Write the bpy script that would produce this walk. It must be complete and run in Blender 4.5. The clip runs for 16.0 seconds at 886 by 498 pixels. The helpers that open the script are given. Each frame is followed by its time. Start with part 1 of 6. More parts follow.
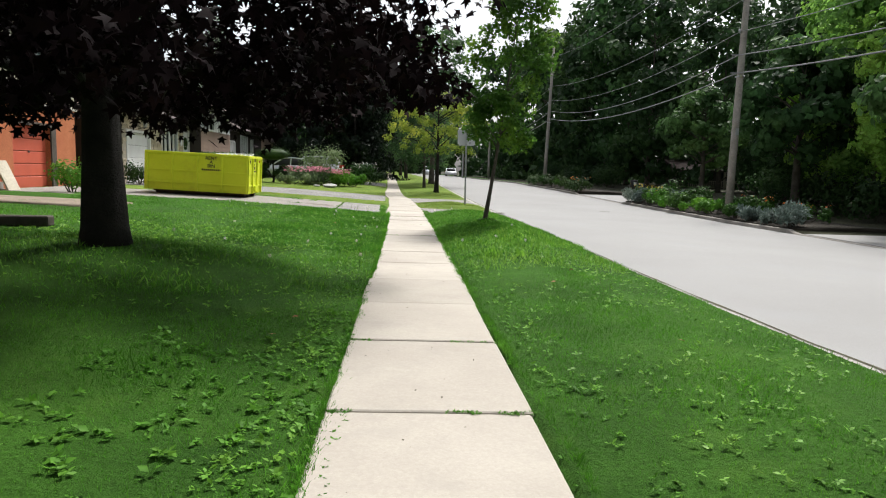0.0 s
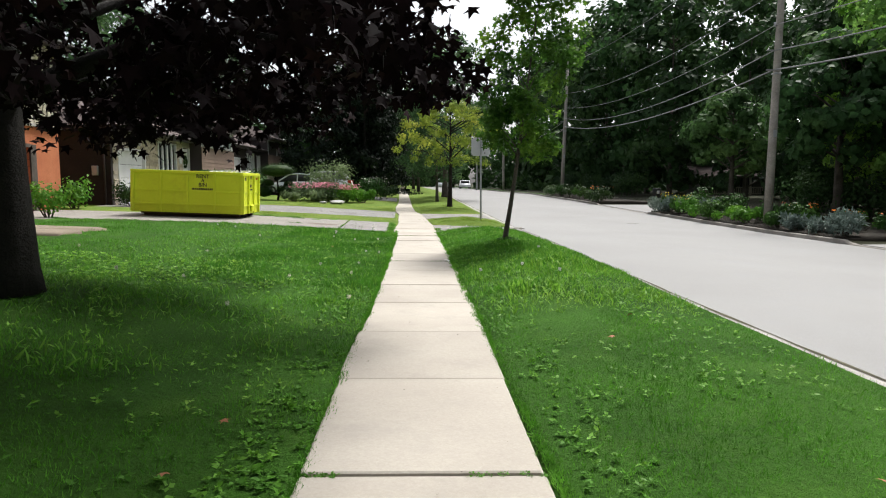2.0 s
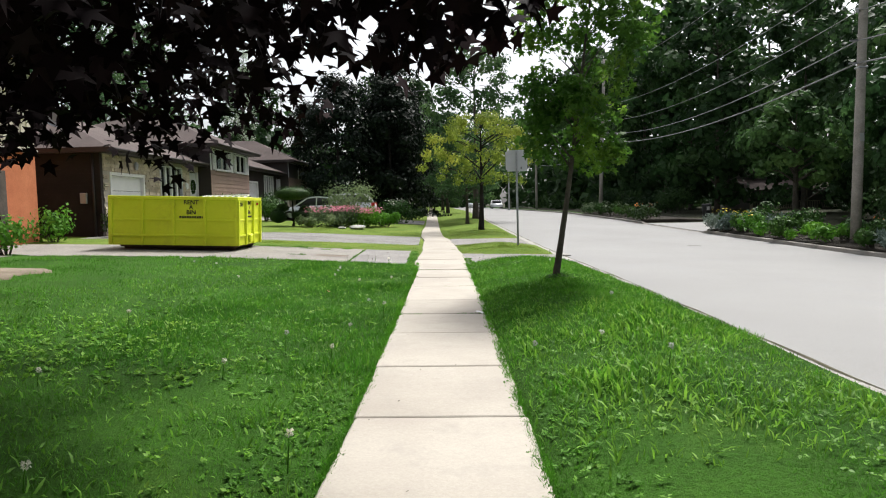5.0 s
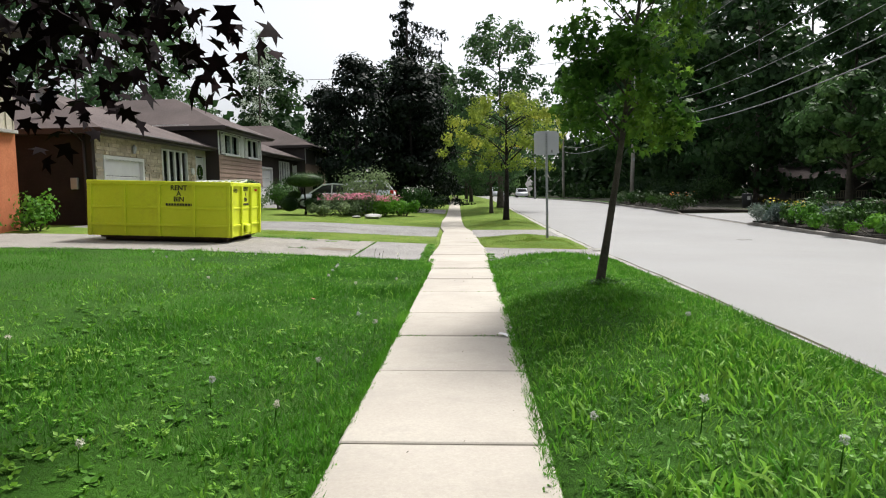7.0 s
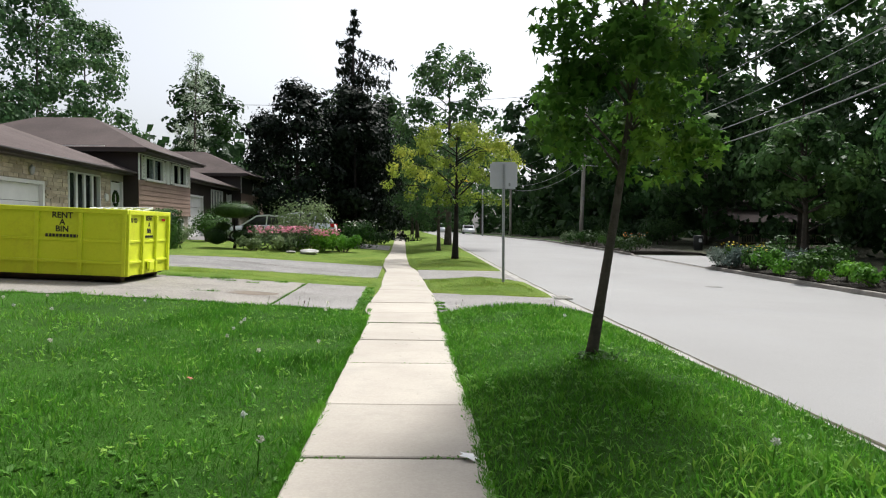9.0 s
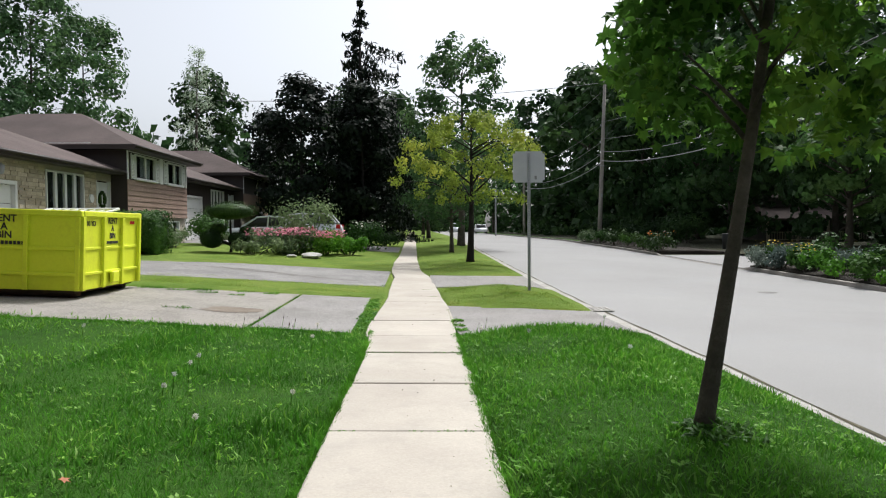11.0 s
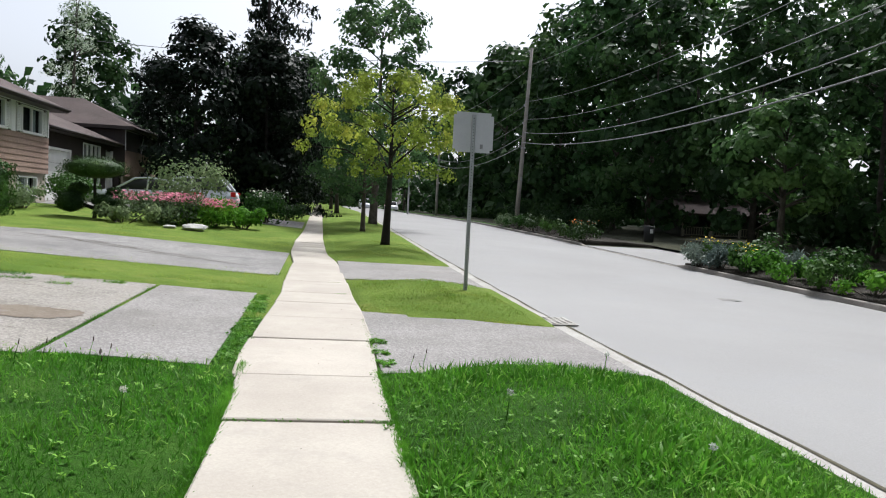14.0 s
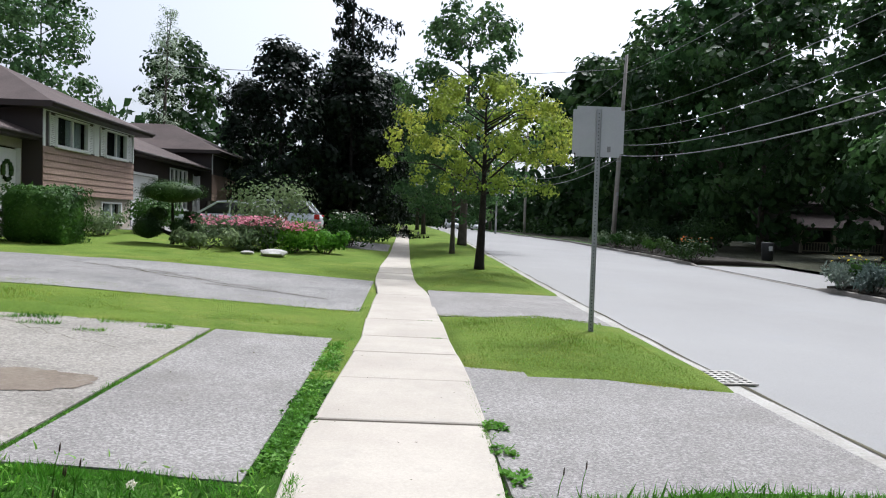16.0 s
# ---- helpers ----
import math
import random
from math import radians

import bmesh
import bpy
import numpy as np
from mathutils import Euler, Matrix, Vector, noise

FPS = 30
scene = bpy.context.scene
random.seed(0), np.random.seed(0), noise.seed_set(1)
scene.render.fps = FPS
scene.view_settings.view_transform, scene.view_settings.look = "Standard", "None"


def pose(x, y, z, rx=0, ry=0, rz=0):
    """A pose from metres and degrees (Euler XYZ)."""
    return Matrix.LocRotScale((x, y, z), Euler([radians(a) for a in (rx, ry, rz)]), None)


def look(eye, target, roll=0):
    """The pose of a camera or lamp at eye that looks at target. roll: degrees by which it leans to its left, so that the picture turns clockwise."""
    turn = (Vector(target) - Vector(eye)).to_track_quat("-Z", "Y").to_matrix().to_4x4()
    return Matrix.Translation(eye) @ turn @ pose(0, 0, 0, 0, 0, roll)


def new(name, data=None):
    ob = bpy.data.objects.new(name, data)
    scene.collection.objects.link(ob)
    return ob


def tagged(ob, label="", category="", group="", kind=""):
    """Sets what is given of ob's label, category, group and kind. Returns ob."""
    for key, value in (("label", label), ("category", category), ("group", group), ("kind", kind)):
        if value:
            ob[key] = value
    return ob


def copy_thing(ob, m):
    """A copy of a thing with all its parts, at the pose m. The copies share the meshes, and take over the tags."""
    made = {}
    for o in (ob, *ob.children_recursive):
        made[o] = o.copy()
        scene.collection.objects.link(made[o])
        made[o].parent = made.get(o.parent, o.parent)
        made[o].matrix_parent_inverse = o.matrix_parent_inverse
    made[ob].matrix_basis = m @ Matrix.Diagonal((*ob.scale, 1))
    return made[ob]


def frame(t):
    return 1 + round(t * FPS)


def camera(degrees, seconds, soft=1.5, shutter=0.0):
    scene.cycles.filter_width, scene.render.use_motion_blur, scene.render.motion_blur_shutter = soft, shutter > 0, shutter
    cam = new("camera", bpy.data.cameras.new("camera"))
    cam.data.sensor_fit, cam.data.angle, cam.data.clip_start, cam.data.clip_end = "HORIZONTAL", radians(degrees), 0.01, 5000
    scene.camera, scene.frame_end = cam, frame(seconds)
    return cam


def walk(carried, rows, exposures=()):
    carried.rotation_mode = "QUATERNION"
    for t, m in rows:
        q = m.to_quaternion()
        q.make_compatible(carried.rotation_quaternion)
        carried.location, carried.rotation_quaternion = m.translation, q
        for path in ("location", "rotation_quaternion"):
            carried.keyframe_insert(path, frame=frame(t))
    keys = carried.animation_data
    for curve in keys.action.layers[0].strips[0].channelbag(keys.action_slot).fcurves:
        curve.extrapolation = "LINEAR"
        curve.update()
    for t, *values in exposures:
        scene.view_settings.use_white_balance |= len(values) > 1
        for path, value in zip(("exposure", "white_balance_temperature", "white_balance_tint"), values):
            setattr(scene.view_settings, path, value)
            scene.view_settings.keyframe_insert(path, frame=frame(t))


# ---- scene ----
cam = camera(65.1, 16.0, soft=1.1)
PATH = [
    (0, (0.01, 0.834, 1.512), (0.137, 2.817, 1.287), 1.17),
    (0.5, (0.167, 1.353, 1.527), (0.353, 3.338, 1.371), 1.34),
    (1, (0.237, 1.925, 1.547), (0.438, 3.904, 1.343), 1.3),
    (1.5, (0.188, 2.521, 1.608), (0.404, 4.483, 1.29), -0.02),
    (2, (0.187, 3.185, 1.533), (0.269, 5.175, 1.343), -0.24),
    (2.5, (0.2, 3.802, 1.576), (0.245, 5.8, 1.484), 0.07),
    (3, (0.234, 4.458, 1.564), (0.299, 6.456, 1.51), -0.13),
    (3.5, (0.256, 5.07, 1.484), (0.333, 7.066, 1.389), 0.82),
    (4, (0.305, 5.691, 1.529), (0.354, 7.685, 1.378), 0.16),
    (6.5, (0.448, 8.775, 1.552), (0.407, 10.772, 1.462), -2.36),
    (7, (0.486, 9.358, 1.511), (0.406, 11.35, 1.35), -1.23),
    (7.5, (0.471, 9.979, 1.514), (0.551, 11.976, 1.434), 0.79),
    (8, (0.457, 10.625, 1.545), (0.571, 12.622, 1.509), 0.16),
    (10.5, (0.475, 13.83, 1.538), (0.49, 15.827, 1.428), 0.09),
    (11, (0.449, 14.417, 1.565), (0.496, 16.415, 1.502), -0.41),
    (11.5, (0.382, 14.996, 1.599), (0.454, 16.994, 1.532), -0.53),
    (12, (0.385, 15.65, 1.593), (0.419, 17.646, 1.471), -0.16),
    (12.5, (0.331, 16.301, 1.601), (0.539, 18.286, 1.474), 0.58),
    (13, (0.418, 16.946, 1.587), (0.492, 18.943, 1.495), -0.07),
    (13.5, (0.409, 17.488, 1.581), (0.692, 19.467, 1.501), 1.33),
    (14, (0.399, 17.991, 1.583), (0.714, 19.962, 1.461), 2.93),
    (14.5, (0.414, 18.663, 1.581), (0.597, 20.64, 1.341), 1.54),
    (15, (0.34, 19.314, 1.581), (0.446, 21.303, 1.403), 0.61),
    (15.5, (0.345, 19.905, 1.573), (0.351, 21.903, 1.486), 0.99),
    (16, (0.32, 20.461, 1.583), (0.39, 22.458, 1.506), 1.84),
]
walk(cam, [(t, look(eye, target, roll)) for t, eye, target, roll in PATH], [(0.0, 0.78, 6350, 10), (4.0, 0.8, 6350, 10), (8.0, 0.78, 6300, 10), (10.5, 0.66, 6200, 10), (12.5, 0.6, 6150, 11), (14.0, 0.72, 6050, 11), (15.0, 0.70, 6000, 12), (16.0, 0.74, 5850, 12)])


# ---- world, sun ----
SUN_TO = Vector((0.34, 0.56, 1.0)).normalized()
world = bpy.data.worlds.new("overcast_sky")
scene.world = world
world.use_nodes = True
wn = world.node_tree.nodes
wl = world.node_tree.links
sky = wn.new("ShaderNodeTexSky")
sky.sky_type = "NISHITA"
sky.sun_disc = False
sky.sun_elevation = math.asin(SUN_TO.z)
sky.sun_rotation = math.atan2(SUN_TO.x, SUN_TO.y)
sky.air_density, sky.dust_density, sky.ozone_density = 1.0, 4.0, 1.0
haze = wn.new("ShaderNodeHueSaturation")
haze.inputs["Saturation"].default_value = 0.22
wl.new(sky.outputs[0], haze.inputs["Color"])
wl.new(haze.outputs[0], wn["Background"].inputs[0])
wn["Background"].inputs[1].default_value = 0.11
sun_data = bpy.data.lights.new("sun", "SUN")
sun_data.energy, sun_data.angle, sun_data.color = 3.1, radians(11), (1.0, 0.965, 0.90)
sun = new("sun", sun_data)
sun.matrix_world = look(SUN_TO * 60, (0, 0, 0))


# ---- the lie of the land ----
def along(y, marks):
    """Straight lines between (y, value) marks."""
    for (a, p), (b, q) in zip(marks, marks[1:]):
        if y < b:
            return p + (q - p) * max(0.0, y - a) / (b - a)
    return marks[-1][1]


def rise(y):
    """Height of the pavement line along the street."""
    return along(y, [(-12, 0.3), (0, 0.196), (4, 0.134), (8.2, 0.069), (11.7, 0.041), (16.2, 0.04), (29.5, 0.05), (35, 0.11), (40, 0.18), (60, 0.52), (80, 0.77)])


def cross(x):
    """The land falls across the street, from the houses to the wood."""
    return along(x, [(-22, 0.85), (-14, 0.62), (-9, 0.45), (-5.5, 0.31), (-0.8, 0.0), (0.9, -0.02), (3.5, -0.06), (4.05, -0.06), (13.6, -0.42), (22, -0.5)])


def bend(y):
    """Sideways drift of the street, which leans to the left far off."""
    return -0.018 * max(0.0, y - 22.0) if y < 140 else -2.12


def lawn(x, y):
    """Height of the ground at a place."""
    return rise(y) + cross(x)


ROAD_L, ROAD_R = 3.74, 14.2


# ---- materials ----
def material(name):
    m = bpy.data.materials.new(name)
    m.use_nodes = True
    n = m.node_tree.nodes
    return m, n, m.node_tree.links, n["Principled BSDF"]


def noise_tex(n, l, scale, detail=4.0, where=None, rough=0.6):
    t = n.new("ShaderNodeTexNoise")
    t.inputs["Scale"].default_value, t.inputs["Detail"].default_value, t.inputs["Roughness"].default_value = scale, detail, rough
    l.new(where, t.inputs["Vector"])
    return t.outputs["Fac"]


def ramp(n, l, fac, stops):
    r = n.new("ShaderNodeValToRGB")
    while len(r.color_ramp.elements) < len(stops):
        r.color_ramp.elements.new(0.5)
    for e, (p, c) in zip(r.color_ramp.elements, stops):
        e.position, e.color = p, (*c, 1)
    l.new(fac, r.inputs["Fac"])
    return r.outputs["Color"]


def blend(n, l, fac, a, b, kind="MIX"):
    x = n.new("ShaderNodeMix")
    x.data_type, x.blend_type = "RGBA", kind
    if isinstance(fac, float):
        x.inputs[0].default_value = fac
    else:
        l.new(fac, x.inputs[0])
    l.new(a, x.inputs[6]), l.new(b, x.inputs[7])
    return x.outputs[2]


def surface(name, low, high, big=0.6, fine=14.0, rough=0.85, bump=0.3, depth=0.01, metal=0.0, stain=None, stain_scale=0.5, per_piece=0.0, spec=0.3, contrast=0.34, grit=0.0, grit_scale=75.0):
    """A worn surface: two colours mixed by coarse and fine noise, stains with their own shape, fine relief."""
    m, n, l, p = material(name)
    at = n.new("ShaderNodeNewGeometry").outputs["Position"]
    coarse = ramp(n, l, noise_tex(n, l, big, 5, at), [(0.3, low), (0.72, high)])
    grain = noise_tex(n, l, fine, 6, at, 0.7)
    g = ramp(n, l, grain, [(0.25, (0.96 - contrast,) * 3), (0.75, (0.96 + contrast,) * 3)])
    col = blend(n, l, 0.7, coarse, g, "MULTIPLY")
    if grit:
        cells = n.new("ShaderNodeTexVoronoi")
        cells.inputs["Scale"].default_value = grit_scale
        l.new(at, cells.inputs["Vector"])
        tone = n.new("ShaderNodeSeparateColor")
        l.new(cells.outputs["Color"], tone.inputs[0])
        col = blend(n, l, 1.0, col, ramp(n, l, tone.outputs[0], [(0, (1 - grit,) * 3), (0.55, (1.0,) * 3), (1, (1 + 1.3 * grit,) * 3)]), "MULTIPLY")
    if stain:
        s = ramp(n, l, noise_tex(n, l, stain_scale, 7, at, 0.72), [(0.52, (0, 0, 0)), (0.68, (1, 1, 1))])
        flat = n.new("ShaderNodeRGB")
        flat.outputs[0].default_value = (*stain, 1)
        half = n.new("ShaderNodeMath")
        half.operation = "MULTIPLY"
        l.new(s, half.inputs[0])
        half.inputs[1].default_value = 0.55
        col = blend(n, l, half.outputs[0], col, flat.outputs[0])
    if per_piece:
        o = n.new("ShaderNodeObjectInfo")
        r = ramp(n, l, o.outputs["Random"], [(0, (1 - per_piece,) * 3), (1, (1 + per_piece,) * 3)])
        col = blend(n, l, 1.0, col, r, "MULTIPLY")
    l.new(col, p.inputs["Base Color"])
    p.inputs["Roughness"].default_value, p.inputs["Metallic"].default_value = rough, metal
    p.inputs["Specular IOR Level"].default_value = spec
    if bump:
        b = n.new("ShaderNodeBump")
        b.inputs["Strength"].default_value, b.inputs["Distance"].default_value = bump, depth
        l.new(grain, b.inputs["Height"])
        l.new(b.outputs[0], p.inputs["Normal"])
    return m


def foliage(name, dark, mid, light, clump=0.9, through_leaf=0.35, rough=0.55, gloss=0.12):
    """Leaves: hue drifts from clump to clump and leaf to leaf; some light passes through."""
    m, n, l, p = material(name)
    at = n.new("ShaderNodeNewGeometry").outputs["Position"]
    a = ramp(n, l, noise_tex(n, l, clump, 3, at), [(0.3, dark), (0.52, mid), (0.75, light)])
    b = ramp(n, l, noise_tex(n, l, 9.0, 2, at), [(0.3, (0.62,) * 3), (0.7, (1.32,) * 3)])
    col = blend(n, l, 0.8, a, b, "MULTIPLY")
    o = n.new("ShaderNodeObjectInfo")
    col = blend(n, l, 1.0, col, ramp(n, l, o.outputs["Random"], [(0, (0.8, 0.85, 0.85)), (1, (1.18, 1.12, 1.0))]), "MULTIPLY")
    l.new(col, p.inputs["Base Color"])
    p.inputs["Roughness"].default_value = rough
    p.inputs["Specular IOR Level"].default_value = gloss
    t = n.new("ShaderNodeBsdfTranslucent")
    l.new(col, t.inputs["Color"])
    mix = n.new("ShaderNodeMixShader")
    mix.inputs[0].default_value = through_leaf
    l.new(p.outputs[0], mix.inputs[1]), l.new(t.outputs[0], mix.inputs[2])
    l.new(mix.outputs[0], n["Material Output"].inputs["Surface"])
    return m


def plain(name, colour, rough=0.5, metal=0.0, spec=0.5):
    return surface(name, tuple(c * 0.92 for c in colour), tuple(min(1, c * 1.06) for c in colour), 2.0, 40.0, rough, 0.05, 0.002, metal, spec=spec, contrast=0.07)


# Turf base darkened so the gaps between blades read as shadow.
M_LAWN = surface("lawn_turf", (0.024, 0.07, 0.008), (0.05, 0.135, 0.014), 0.55, 26.0, 0.95, 0.9, 0.05, stain=(0.07, 0.15, 0.02), stain_scale=1.3, spec=0.1, contrast=0.55)
M_MOWN = surface("mown_turf", (0.085, 0.145, 0.02), (0.145, 0.205, 0.034), 0.8, 34.0, 0.95, 0.9, 0.03, stain=(0.21, 0.225, 0.055), stain_scale=0.9, spec=0.1, contrast=0.6)
M_GRASS = foliage("grass_blade", (0.048, 0.155, 0.012), (0.082, 0.25, 0.022), (0.155, 0.365, 0.045), 0.9, 0.45)
# Paler blades: partly lighter grass, partly blade highlights put into the colour.
M_BLADE_LIGHT = foliage("pale_grass_blade", (0.12, 0.28, 0.03), (0.18, 0.38, 0.045), (0.27, 0.46, 0.08), 1.3, 0.4, 0.5, 0.2)
M_DRY = foliage("mown_grass_blade", (0.11, 0.175, 0.025), (0.185, 0.255, 0.04), (0.29, 0.345, 0.075), 1.2, 0.4)
M_WEED = foliage("weed_leaf", (0.05, 0.15, 0.015), (0.09, 0.24, 0.025), (0.18, 0.36, 0.05), 1.6, 0.35)
M_WALK = surface("pavement_concrete", (0.345, 0.31, 0.267), (0.44, 0.403, 0.348), 0.7, 38.0, 0.9, 0.2, 0.003, stain=(0.31, 0.285, 0.25), stain_scale=2.2, per_piece=0.06, contrast=0.13, grit=0.035, grit_scale=120.0)
M_JOINT = surface("joint_soil", (0.05, 0.045, 0.03), (0.11, 0.10, 0.06), 3.0, 50.0, 1.0, 0.6, 0.01)
M_ROAD = surface("worn_road", (0.238, 0.233, 0.228), (0.28, 0.275, 0.269), 0.18, 60.0, 0.88, 0.3, 0.004, stain=(0.255, 0.255, 0.26), stain_scale=0.35, contrast=0.2)
M_KERB = surface("kerb_concrete", (0.29, 0.275, 0.25), (0.40, 0.385, 0.355), 1.2, 28.0, 0.9, 0.4, 0.006, stain=(0.25, 0.23, 0.2), stain_scale=2.6)
M_KERB_OLD = surface("old_kerb", (0.20, 0.18, 0.16), (0.33, 0.31, 0.28), 1.2, 28.0, 0.95, 0.5, 0.01, stain=(0.1, 0.1, 0.08), stain_scale=2.0)
M_TAR = surface("worn_asphalt", (0.198, 0.187, 0.177), (0.262, 0.249, 0.237), 0.9, 42.0, 0.92, 0.8, 0.008, contrast=0.55, grit=0.26, grit_scale=70.0, stain=(0.15, 0.138, 0.125), stain_scale=0.7)
M_TAR_DARK = surface("cracked_asphalt", (0.175, 0.167, 0.16), (0.25, 0.241, 0.231), 0.7, 45.0, 0.92, 0.7, 0.008, contrast=0.5, stain=(0.10, 0.10, 0.10), stain_scale=1.5, grit=0.3)
M_SLAB = surface("old_drive_concrete", (0.19, 0.175, 0.156), (0.30, 0.28, 0.252), 1.1, 30.0, 0.92, 0.6, 0.008, stain=(0.19, 0.17, 0.14), stain_scale=1.1, grit=0.2, grit_scale=50.0, contrast=0.5)
M_PATCH = surface("dirty_concrete", (0.14, 0.112, 0.086), (0.20, 0.168, 0.135), 2.0, 30.0, 0.95, 0.6, 0.008, stain=(0.30, 0.28, 0.25), stain_scale=3.0)
M_SOIL = surface("garden_soil", (0.014, 0.012, 0.008), (0.035, 0.028, 0.02), 1.5, 22.0, 1.0, 0.9, 0.04)
M_DIRT = surface("brown_dirt", (0.17, 0.135, 0.10), (0.25, 0.205, 0.155), 2.0, 30.0, 0.95, 0.6, 0.01)
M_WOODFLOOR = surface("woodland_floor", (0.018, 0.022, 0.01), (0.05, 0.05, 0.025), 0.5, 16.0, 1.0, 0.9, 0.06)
M_BARK = surface("grey_bark", (0.045, 0.038, 0.03), (0.115, 0.10, 0.082), 3.0, 26.0, 0.95, 1.0, 0.03)
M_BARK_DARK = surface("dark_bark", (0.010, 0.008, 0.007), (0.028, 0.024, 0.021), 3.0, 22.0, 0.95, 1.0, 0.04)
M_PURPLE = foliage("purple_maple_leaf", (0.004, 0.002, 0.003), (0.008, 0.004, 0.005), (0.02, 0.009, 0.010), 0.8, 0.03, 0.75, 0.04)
M_MAPLE = foliage("green_maple_leaf", (0.036, 0.095, 0.016), (0.085, 0.185, 0.026), (0.24, 0.38, 0.04), 1.1, 0.5)
M_LOCUST = foliage("yellow_green_leaf", (0.12, 0.19, 0.03), (0.25, 0.32, 0.05), (0.50, 0.50, 0.09), 0.55, 0.5)
# Woodland leaf copies: A and B hold lit tones, E and C shaded ones.
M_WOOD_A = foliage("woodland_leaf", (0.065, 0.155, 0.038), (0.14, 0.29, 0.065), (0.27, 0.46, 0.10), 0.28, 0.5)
M_WOOD_E = foliage("woodland_leaf_half_shade", (0.022, 0.056, 0.02), (0.052, 0.115, 0.036), (0.115, 0.215, 0.065), 0.3, 0.4)
M_WOOD_B = foliage("bright_woodland_leaf", (0.12, 0.27, 0.045), (0.23, 0.42, 0.07), (0.38, 0.56, 0.11), 0.35, 0.5)
M_WOOD_C = foliage("woodland_leaf_full_shade", (0.014, 0.035, 0.013), (0.034, 0.074, 0.025), (0.085, 0.16, 0.05), 0.3, 0.32)
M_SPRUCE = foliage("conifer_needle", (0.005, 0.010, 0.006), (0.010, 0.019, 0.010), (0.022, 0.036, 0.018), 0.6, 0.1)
M_PALE = foliage("pale_birch_leaf", (0.09, 0.14, 0.07), (0.15, 0.21, 0.10), (0.24, 0.31, 0.17), 0.6, 0.35)
M_BIRCH = foliage("feathery_birch_leaf", (0.26, 0.33, 0.25), (0.38, 0.45, 0.35), (0.5, 0.56, 0.46), 0.6, 0.6)
M_BACK = foliage("backlit_garden_tree_leaf", (0.026, 0.062, 0.026), (0.062, 0.125, 0.05), (0.13, 0.22, 0.08), 0.5, 0.45)
M_BUSH = foliage("hedge_leaf", (0.022, 0.06, 0.014), (0.045, 0.11, 0.022), (0.09, 0.18, 0.04), 1.2, 0.25)
M_YEW = foliage("clipped_yew", (0.014, 0.035, 0.010), (0.03, 0.065, 0.016), (0.06, 0.11, 0.03), 1.5, 0.15)
M_SILVER = foliage("silver_leaf", (0.10, 0.14, 0.12), (0.165, 0.215, 0.195), (0.27, 0.32, 0.30), 2.0, 0.2)
M_PINK = foliage("pink_petal", (0.62, 0.16, 0.28), (0.78, 0.28, 0.38), (0.85, 0.5, 0.55), 3.0, 0.3)
M_ORANGE = foliage("orange_petal", (0.6, 0.14, 0.03), (0.75, 0.22, 0.05), (0.8, 0.35, 0.1), 3.0, 0.3)
M_YELLOW = foliage("yellow_petal", (0.7, 0.5, 0.03), (0.8, 0.6, 0.05), (0.85, 0.7, 0.1), 3.0, 0.3)
M_WHITE_FLUFF = foliage("seed_fluff", (0.55, 0.55, 0.53), (0.62, 0.62, 0.6), (0.7, 0.7, 0.68), 3.0, 0.4)
M_BIN = surface("acid_yellow_paint", (0.66, 0.74, 0.02), (0.74, 0.82, 0.035), 0.8, 22.0, 0.5, 0.05, 0.003, stain=(0.50, 0.52, 0.03), stain_scale=1.4, spec=0.4, contrast=0.08)
M_RUST = surface("rusty_steel", (0.03, 0.025, 0.02), (0.10, 0.06, 0.035), 3.0, 30.0, 0.9, 0.6, 0.01)
M_BLACK = plain("black_paint", (0.02, 0.02, 0.02), 0.6)
M_GALV = plain("galvanised_steel", (0.36, 0.37, 0.39), 0.5, 0.5)
M_SIGN = plain("sign_back_aluminium", (0.45, 0.46, 0.49), 0.5, 0.3)
M_POLE = surface("weathered_pole_wood", (0.24, 0.22, 0.20), (0.40, 0.37, 0.34), 1.2, 18.0, 0.95, 0.6, 0.01, stain=(0.16, 0.145, 0.13), stain_scale=1.6)
M_WIRE = plain("cable_sheath", (0.20, 0.20, 0.21), 0.7)
M_DISH = plain("grey_dish_paint", (0.30, 0.32, 0.35), 0.5)
M_STONE = surface("buff_ledge_stone", (0.36, 0.30, 0.22), (0.56, 0.48, 0.37), 1.3, 16.0, 0.92, 0.7, 0.02, per_piece=0.22)
M_MORTAR = surface("stone_mortar", (0.30, 0.27, 0.22), (0.40, 0.36, 0.30), 2.0, 30.0, 0.95, 0.4, 0.01)
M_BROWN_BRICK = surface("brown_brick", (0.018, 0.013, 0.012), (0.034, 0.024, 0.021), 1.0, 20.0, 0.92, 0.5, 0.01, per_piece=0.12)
M_ORANGE_BRICK = surface("orange_brick", (0.42, 0.13, 0.055), (0.52, 0.18, 0.08), 1.2, 22.0, 0.9, 0.5, 0.01, per_piece=0.15)
M_SIDING = surface("mauve_brown_siding", (0.20, 0.135, 0.105), (0.27, 0.19, 0.15), 0.6, 12.0, 0.7, 0.25, 0.006, per_piece=0.06)
M_DARKTRIM = plain("dark_brown_trim", (0.028, 0.019, 0.017), 0.55)
M_SHINGLE = surface("brown_roof_shingle", (0.066, 0.049, 0.046), (0.106, 0.081, 0.075), 0.5, 24.0, 0.93, 0.8, 0.012, stain=(0.054, 0.042, 0.039), stain_scale=0.7, per_piece=0.06)
M_WHITE = plain("white_paint", (0.66, 0.66, 0.65), 0.5)
M_DOOR_RED = plain("faded_red_door_paint", (0.52, 0.10, 0.055), 0.55)
